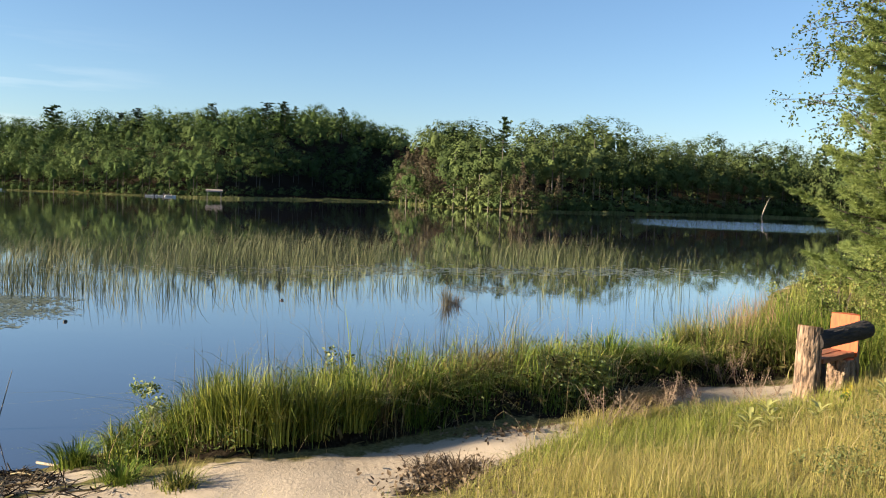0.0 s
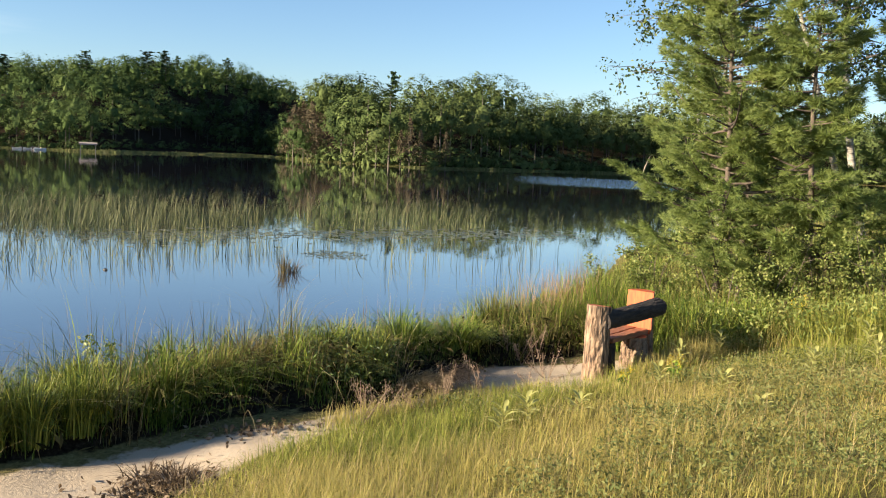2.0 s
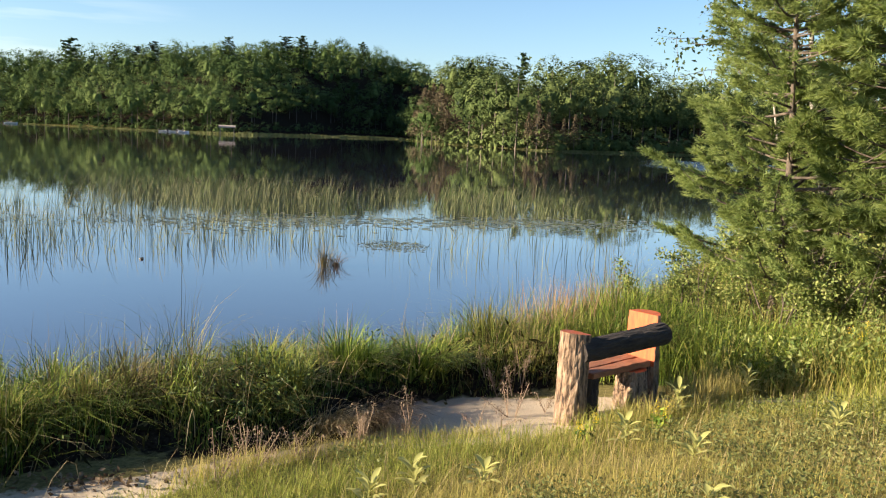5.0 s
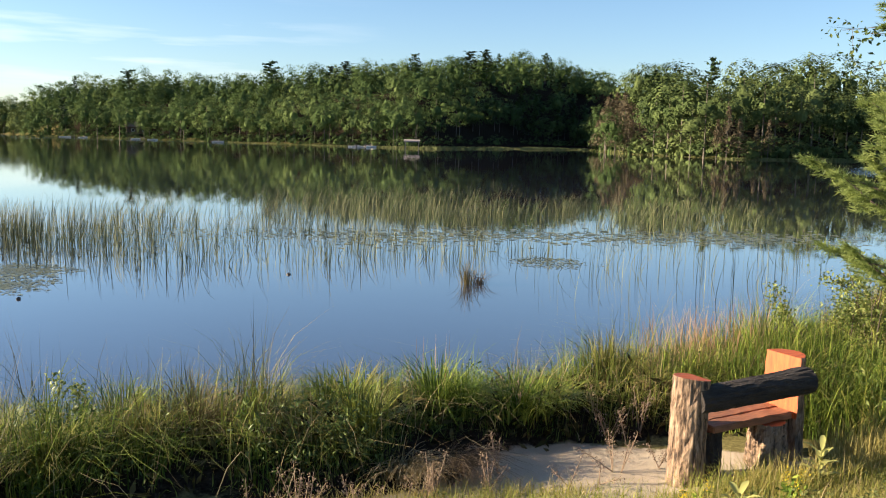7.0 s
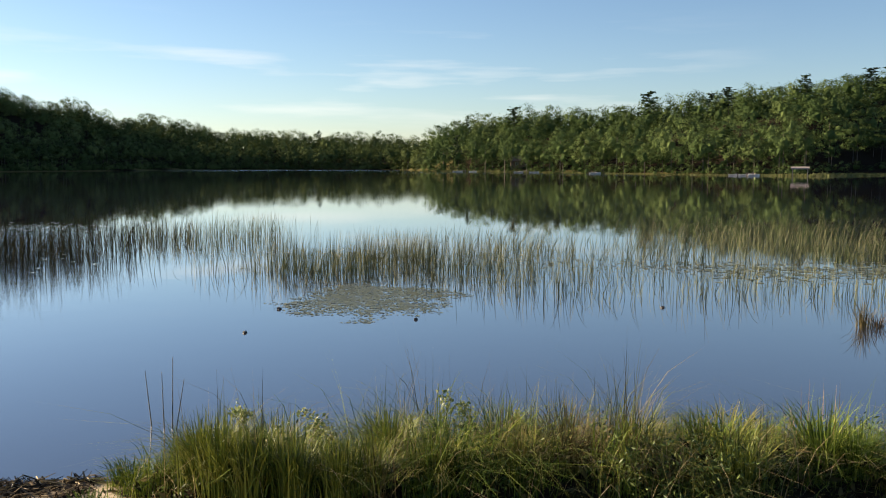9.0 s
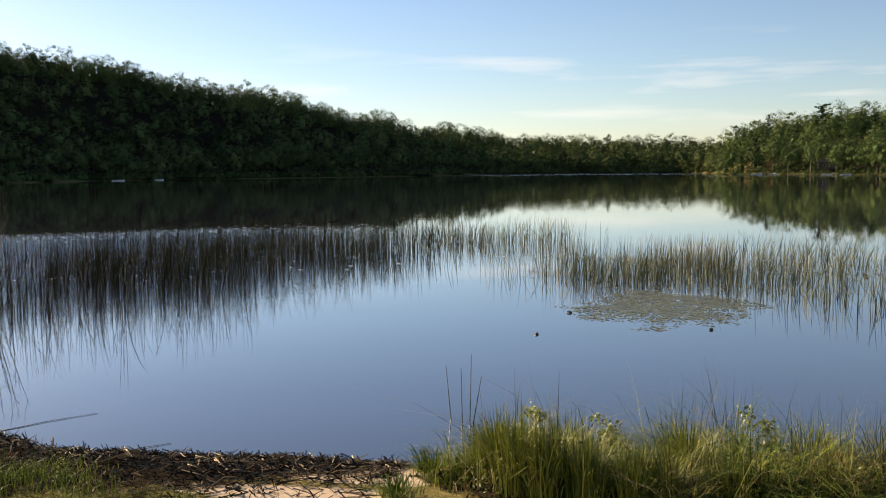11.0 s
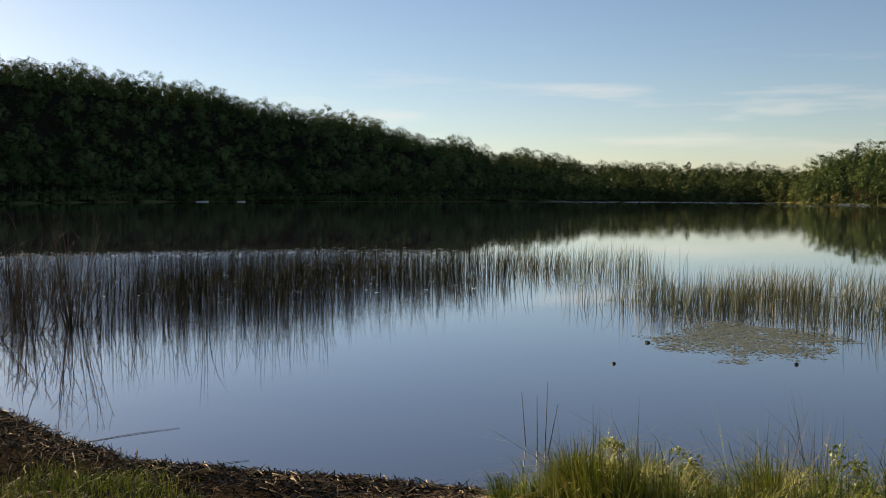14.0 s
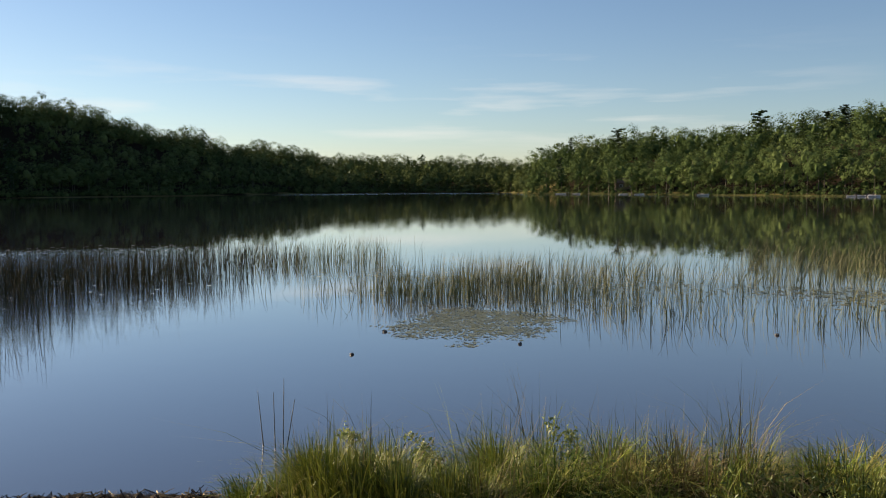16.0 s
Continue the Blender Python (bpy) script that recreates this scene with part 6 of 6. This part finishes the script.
# pale willow sprouts
M_SPRIG = leaf_material("willow_sprig", (0.12, 0.165, 0.05), (0.20, 0.25, 0.085), (0.31, 0.34, 0.15), 0.3, 0.5, 0.3)
for i, (x, y, h) in enumerate(((-1.95, 10.55, 0.62), (-0.85, 11.25, 0.70), (-1.0, 11.0, 0.5), (-0.2, 11.5, 0.66), (-2.5, 9.95, 0.6))):
    q7 = np.random.default_rng(600 + i)
    leafy("willow_sprout", x, y, "pale green willow sprout rising above the bank grass", "willow", [(q7.normal() * 0.05, q7.normal() * 0.05, h * q7.uniform(0.8, 1.1), 0.005, q7.normal() * 0.08, q7.normal() * 0.08) for _ in range(3)], 610 + i, 0.045, 420, (M_LUSH, M_LUSH, M_SPRIG), 0.2, 0.0, 0.45, "willow sprouts")


# ---- sticks, wrack and floating things ----
def stick(name, label, category, pts, r, mat, group=""):
    v, q = tube_np(pts, np.linspace(r, r * 0.5, len(pts)), 6)
    ob = new(name, np_mesh(name, v, q, None, [mat], True))
    return tagged(ob, label, category, group)


stem_t = thing("rush_stems", pose(-4.5, 10.3, -0.1), "three dark rush stems standing in the shallows", "reeds")
for dx, dy, h, lx in ((0, 0, 0.72, -0.15), (0.16, 0.05, 0.74, -0.05), (0.24, 0.10, 0.92, 0.02), (0.26, 0.12, 0.70, 0.18)):
    s = np.linspace(0, 1, 5)
    v, q = tube_np(np.stack([dx + lx * s, dy + 0.02 * s, h * s], 1), 0.008 * (1 - 0.6 * s), 5)
    part("stem", np_mesh("stem", v, q, None, [M_DARKSTICK], True), None, stem_t)
stick("driftwood_stick", "straight bleached stick lying into the water", "stick", [(-3.25, 9.35, 0.03), (-2.85, 9.15, 0.06), (-2.2, 8.75, 0.20)], 0.014, M_STICK)
stick("floating_stick", "thin dark stick floating on the lake", "stick", [(-6.98, 5.66, 0.005), (-7.1, 6.2, 0.008), (-7.14, 6.75, 0.006)], 0.0045, M_DARKSTICK)
stick("floating_stick", "thin dark stick floating on the lake", "stick", [(-5.38, 6.62, 0.005), (-5.42, 6.9, 0.008), (-5.41, 7.22, 0.006)], 0.0045, M_DARKSTICK)


def floating(name, label, x, y, r, seed):
    rng = np.random.default_rng(seed)
    bm = bmesh.new()
    bmesh.ops.create_icosphere(bm, subdivisions=2, radius=r)
    for vt in bm.verts:
        vt.co *= 1 + rng.normal() * 0.12
        vt.co.z *= 0.7
    me = bpy.data.meshes.new(name)
    bm.to_mesh(me)
    bm.free()
    me.materials.append(M_ROCK)
    ob = new(name, me)
    ob.matrix_basis = pose(x, y, r * 0.25)
    return tagged(ob, label, "rock")


floating("water_rock", "small dark rock breaking the lake surface", -9.7, 16.4, 0.05, 1)
floating("water_rock", "small dark rock breaking the lake surface", -8.2, 14.4, 0.04, 2)
floating("water_rock", "small dark rock breaking the lake surface", -3.75, 21.6, 0.045, 3)
floating("water_rock", "small dark rock breaking the lake surface", -6.75, 17.3, 0.04, 4)


def wrack():
    """Dead reed stems, twigs and bark washed up along the beach."""
    rng = np.random.default_rng(61)
    line = SHORE[6:15]
    n = 5200
    s = rng.uniform(0, len(line) - 1.01, n)
    i = s.astype(int)
    u = (s - i)[:, None]
    p = line[i] * (1 - u) + line[i + 1] * u
    d = line[i + 1] - line[i]
    nrm = np.stack([d[:, 1], -d[:, 0]], 1) / np.linalg.norm(d, axis=1)[:, None]
    p = p + nrm * (np.abs(rng.normal(0.35, 0.75, n)) - 0.05)[:, None]
    th = np.arctan2(d[:, 1], d[:, 0]) + rng.normal(size=n) * 0.7
    ln = rng.uniform(0.04, 0.32, n) * rng.uniform(0.4, 1, n)
    z = np.maximum(ground_h(p), 0.0)
    pl = Pile()
    for (x, y), a, l_, zz in zip(p, th, ln, z):
        e = np.array([math.cos(a), math.sin(a), 0]) * l_ / 2
        c = np.array([x, y, zz + rng.uniform(0.005, 0.04)])
        tilt = np.array([0, 0, rng.normal() * 0.03])
        v, q = tube_np([c - e - tilt, c + rng.normal(size=3) * 0.008, c + e + tilt], np.array([1, 0.9, 0.5]) * rng.uniform(0.003, 0.008), 3)
        pl.add(v, q)
    tagged(new("shore_wrack", pl.mesh("shore_wrack", [M_WRACK])), "dark washed-up reed stems and twigs along the beach", "debris", kind="stuff")
    # dead leaves and roots on the path
    p = np.concatenate([rng.normal(size=(520, 2)) * [0.25, 0.34] + [0.38, 8.2], rng.normal(size=(200, 2)) * [0.3, 0.14] + [0.9, 9.6], rng.normal(size=(800, 2)) * [1.5, 0.8] + [-7.6, 3.6]])
    z = ground_h(p)
    c = np.stack([p[:, 0], p[:, 1], z + rng.uniform(0.0, 0.05, len(p))], 1)
    v, q = cards(c, rng.normal(size=(len(p), 3)) + [0, 0, 1], rng.uniform(0.02, 0.06, len(p)), rng, 1.2)
    tagged(new("leaf_litter", np_mesh("leaf_litter", v, q, None, [M_BROWN])), "brown dead leaves and roots on the sand", "litter", kind="stuff")


M_WRACK = leaf_material("wrack", (0.014, 0.010, 0.007), (0.038, 0.028, 0.019), (0.19, 0.15, 0.10), 0.0, 0.85, 0.02)
wrack()


def bleached_stems():
    """Pale dry reed stems left on top of the dark wrack."""
    rng = np.random.default_rng(66)
    line = SHORE[6:15]
    pl = Pile()
    for _ in range(260):
        i = rng.integers(len(line) - 1)
        d = line[i + 1] - line[i]
        nrm = np.array([d[1], -d[0]]) / np.linalg.norm(d)
        p = line[i] + d * rng.random() + nrm * abs(rng.normal(0.35, 0.4))
        a = math.atan2(d[1], d[0]) + rng.normal() * 0.8
        e = np.array([math.cos(a), math.sin(a), rng.normal() * 0.12]) * rng.uniform(0.05, 0.22)
        c = np.array([p[0], p[1], max(float(ground_h(p)[0]), 0.0) + 0.035])
        pl.add(*tube_np([c - e, c + rng.normal(size=3) * 0.012, c + e], np.array([1, 0.9, 0.6]) * rng.uniform(0.004, 0.009), 4))
    tagged(new("bleached_stems", pl.mesh("bleached_stems", [M_STRAW])), "pale dry reed stems lying on the dark wrack", "debris", kind="stuff")


bleached_stems()


# ---- things at the far shore ----
def box(bm, x0, x1, y0, y1, z0, z1):
    m = Matrix.Translation(((x0 + x1) / 2, (y0 + y1) / 2, (z0 + z1) / 2)) @ Matrix.Diagonal((x1 - x0, y1 - y0, z1 - z0, 1))
    bmesh.ops.create_cube(bm, size=1, matrix=m)


def boxes(*dims):
    bm = bmesh.new()
    for d in dims:
        box(bm, *d)
    return bm


def lift(az, r, label):
    """A boat lift: posts, rails and a pale canopy."""
    p = at_bearing(az, r)
    t = thing("boat_lift", pose(p[0], p[1], 0, 0, 0, az), label, "boat lift")
    for x in (-1.6, 1.6):
        for y in (-1, 1):
            part("post", boxes((x - 0.06, x + 0.06, y - 0.06, y + 0.06, -0.5, 1.9)), M_GREYWOOD, t)
    bm = bmesh.new()
    bmesh.ops.create_grid(bm, x_segments=12, y_segments=6, size=1)
    for v in bm.verts:
        v.co = Vector((v.co.x * 1.95, v.co.y * 1.3, 2.25 - 0.35 * v.co.y ** 2))
    bmesh.ops.solidify(bm, geom=list(bm.faces), thickness=0.12)
    part("canopy", bm, M_PALEROOF, t, "faded pinkish canopy")
    part("skirt", boxes((-1.95, 1.95, -1.36, -1.30, 1.65, 1.95)), M_PALEROOF, t)


def boat(az, r, length, label, turn=0.0, mat=None):
    p = at_bearing(az, r)
    t = thing("boat", pose(p[0], p[1], 0, 0, 0, az + turn), label, "boat", "moored boats")
    bm = bmesh.new()
    secs = []
    for i in range(9):
        u = i / 8
        x = (u - 0.5) * length
        w = 0.55 * (1 - max(0, (u - 0.55) / 0.45) ** 2) + 0.02
        hgt = 0.30 + 0.14 * u * u
        secs.append([bm.verts.new((x, s * w * k, z)) for s, k, z in ((-1, 1, hgt), (-1, 0.8, 0.1), (0, 1, -0.15), (1, 0.8, 0.1), (1, 1, hgt))])
    for a, b in zip(secs, secs[1:]):
        for k in range(4):
            bm.faces.new((a[k], a[k + 1], b[k + 1], b[k]))
        bm.faces.new((a[0], b[0], b[4], a[4]))
    bm.faces.new(secs[0])
    part("hull", bm, mat or M_WHITE, t)
    part("windscreen", boxes((0.2, 0.3, -0.35, 0.35, 0.32, 0.62)), M_GREYWOOD, t)
    part("motor", boxes((-length / 2 - 0.3, -length / 2, -0.15, 0.15, 0.05, 0.6)), M_ROCK, t)


def dock(az, r, length, label):
    p = at_bearing(az, r)
    t = thing("dock", pose(p[0], p[1], 0, 0, 0, az + 90), label, "dock", "docks")
    n = int(length / 0.5)
    for k in range(n):
        part("plank", DOCK_PLANK, None, t, at=pose(-length / 2 + 0.5 * k + 0.25, 0, 0.45))
    for k in range(0, n + 1, 4):
        for s in (-0.6, 0.6):
            part("post", DOCK_POST, None, t, at=pose(-length / 2 + 0.5 * k, s, 0))


def shared(name, bm, mat):
    me = bpy.data.meshes.new(name)
    bm.to_mesh(me)
    bm.free()
    me.materials.append(mat)
    return me


DOCK_PLANK = shared("plank", boxes((-0.23, 0.23, -0.7, 0.7, -0.05, 0.05)), M_GREYWOOD)
DOCK_POST = shared("post", boxes((-0.06, 0.06, -0.06, 0.06, -0.8, 0.8)), M_GREYWOOD)
lift(17.75, 214, "faded pink canopy of a boat lift at the far shore")
for az, r, ln, tn in ((20.9, 223, 5.0, -5), (20.4, 222, 4.5, 10), (21.5, 224, 4.6, -15), (30.1, 258, 5.5, 5), (34.0, 282, 5.0, -10), (39.0, 312, 6.0, 0), (38.0, 308, 4.5, 10), (35.0, 288, 5.0, 5), (79.1, 326, 7.0, -5), (76.7, 330, 5.0, 5)):
    boat(az, r - 1.5, ln * 0.6, "small white motor boat moored at the far shore", tn)
for az, r, ln in ((20.6, 225, 6), (30.2, 260, 4), (34.6, 287, 4), (38.6, 314, 5)):
    dock(az, r, ln, "grey wooden dock at the far shore")


def cabin(az, r, w, label):
    p = at_bearing(az, r)
    z = float(ground_h(p)[0])
    t = thing("cabin", pose(p[0], p[1], z, 0, 0, az + 8), label, "house", "far cabins")
    part("wall", boxes((-w / 2, w / 2, -2.5, 2.5, -0.5, 2.6)), M_ROOF, t)
    bm = bmesh.new()
    q = [bm.verts.new(c) for c in ((-w / 2 - 0.4, -3, 2.5), (w / 2 + 0.4, -3, 2.5), (w / 2 + 0.4, 3, 2.5), (-w / 2 - 0.4, 3, 2.5), (-w / 2 - 0.4, 0, 4.2), (w / 2 + 0.4, 0, 4.2))]
    for f in ((0, 1, 5, 4), (3, 4, 5, 2), (0, 4, 3), (1, 2, 5), (0, 3, 2, 1)):
        bm.faces.new([q[i] for i in f])
    part("roof", bm, M_ROOF, t)
    for x in (-w / 4, w / 4):
        win = part("window", boxes((x - 0.5, x + 0.5, -2.56, -2.5, 1.0, 2.0)), M_WHITE, t)
        part("pane", boxes((x - 0.42, x + 0.42, -2.58, -2.55, 1.08, 1.92)), M_ROCK, win)


cabin(34.9, 312, 7, "small brown-roofed cabin among the far trees")


def leaning_snag():
    p = at_bearing(-17.6, 240)
    t = thing("leaning_snag", pose(p[0], p[1], -0.5, 0, 0, -18), "pale bare trunk leaning over the far water", "dead tree")
    s = np.linspace(0, 1, 6)
    v, q = tube_np(np.stack([1.9 * s ** 1.3, 0 * s, 6.0 * s], 1), 0.2 * (1 - 0.4 * s), 6)
    part("trunk", np_mesh("trunk", v, q, None, [M_STICK], True), None, t)
    rng = np.random.default_rng(2)
    c = rng.normal(size=(40, 3)) * [0.5, 0.3, 0.15] + [2.2, 0, 6.0]
    v, q = cards(c, rng.normal(size=(40, 3)), rng.uniform(0.3, 0.6, 40), rng)
    part("twigs", np_mesh("twigs", v, q, None, [M_MARSH]), None, t)


leaning_snag()
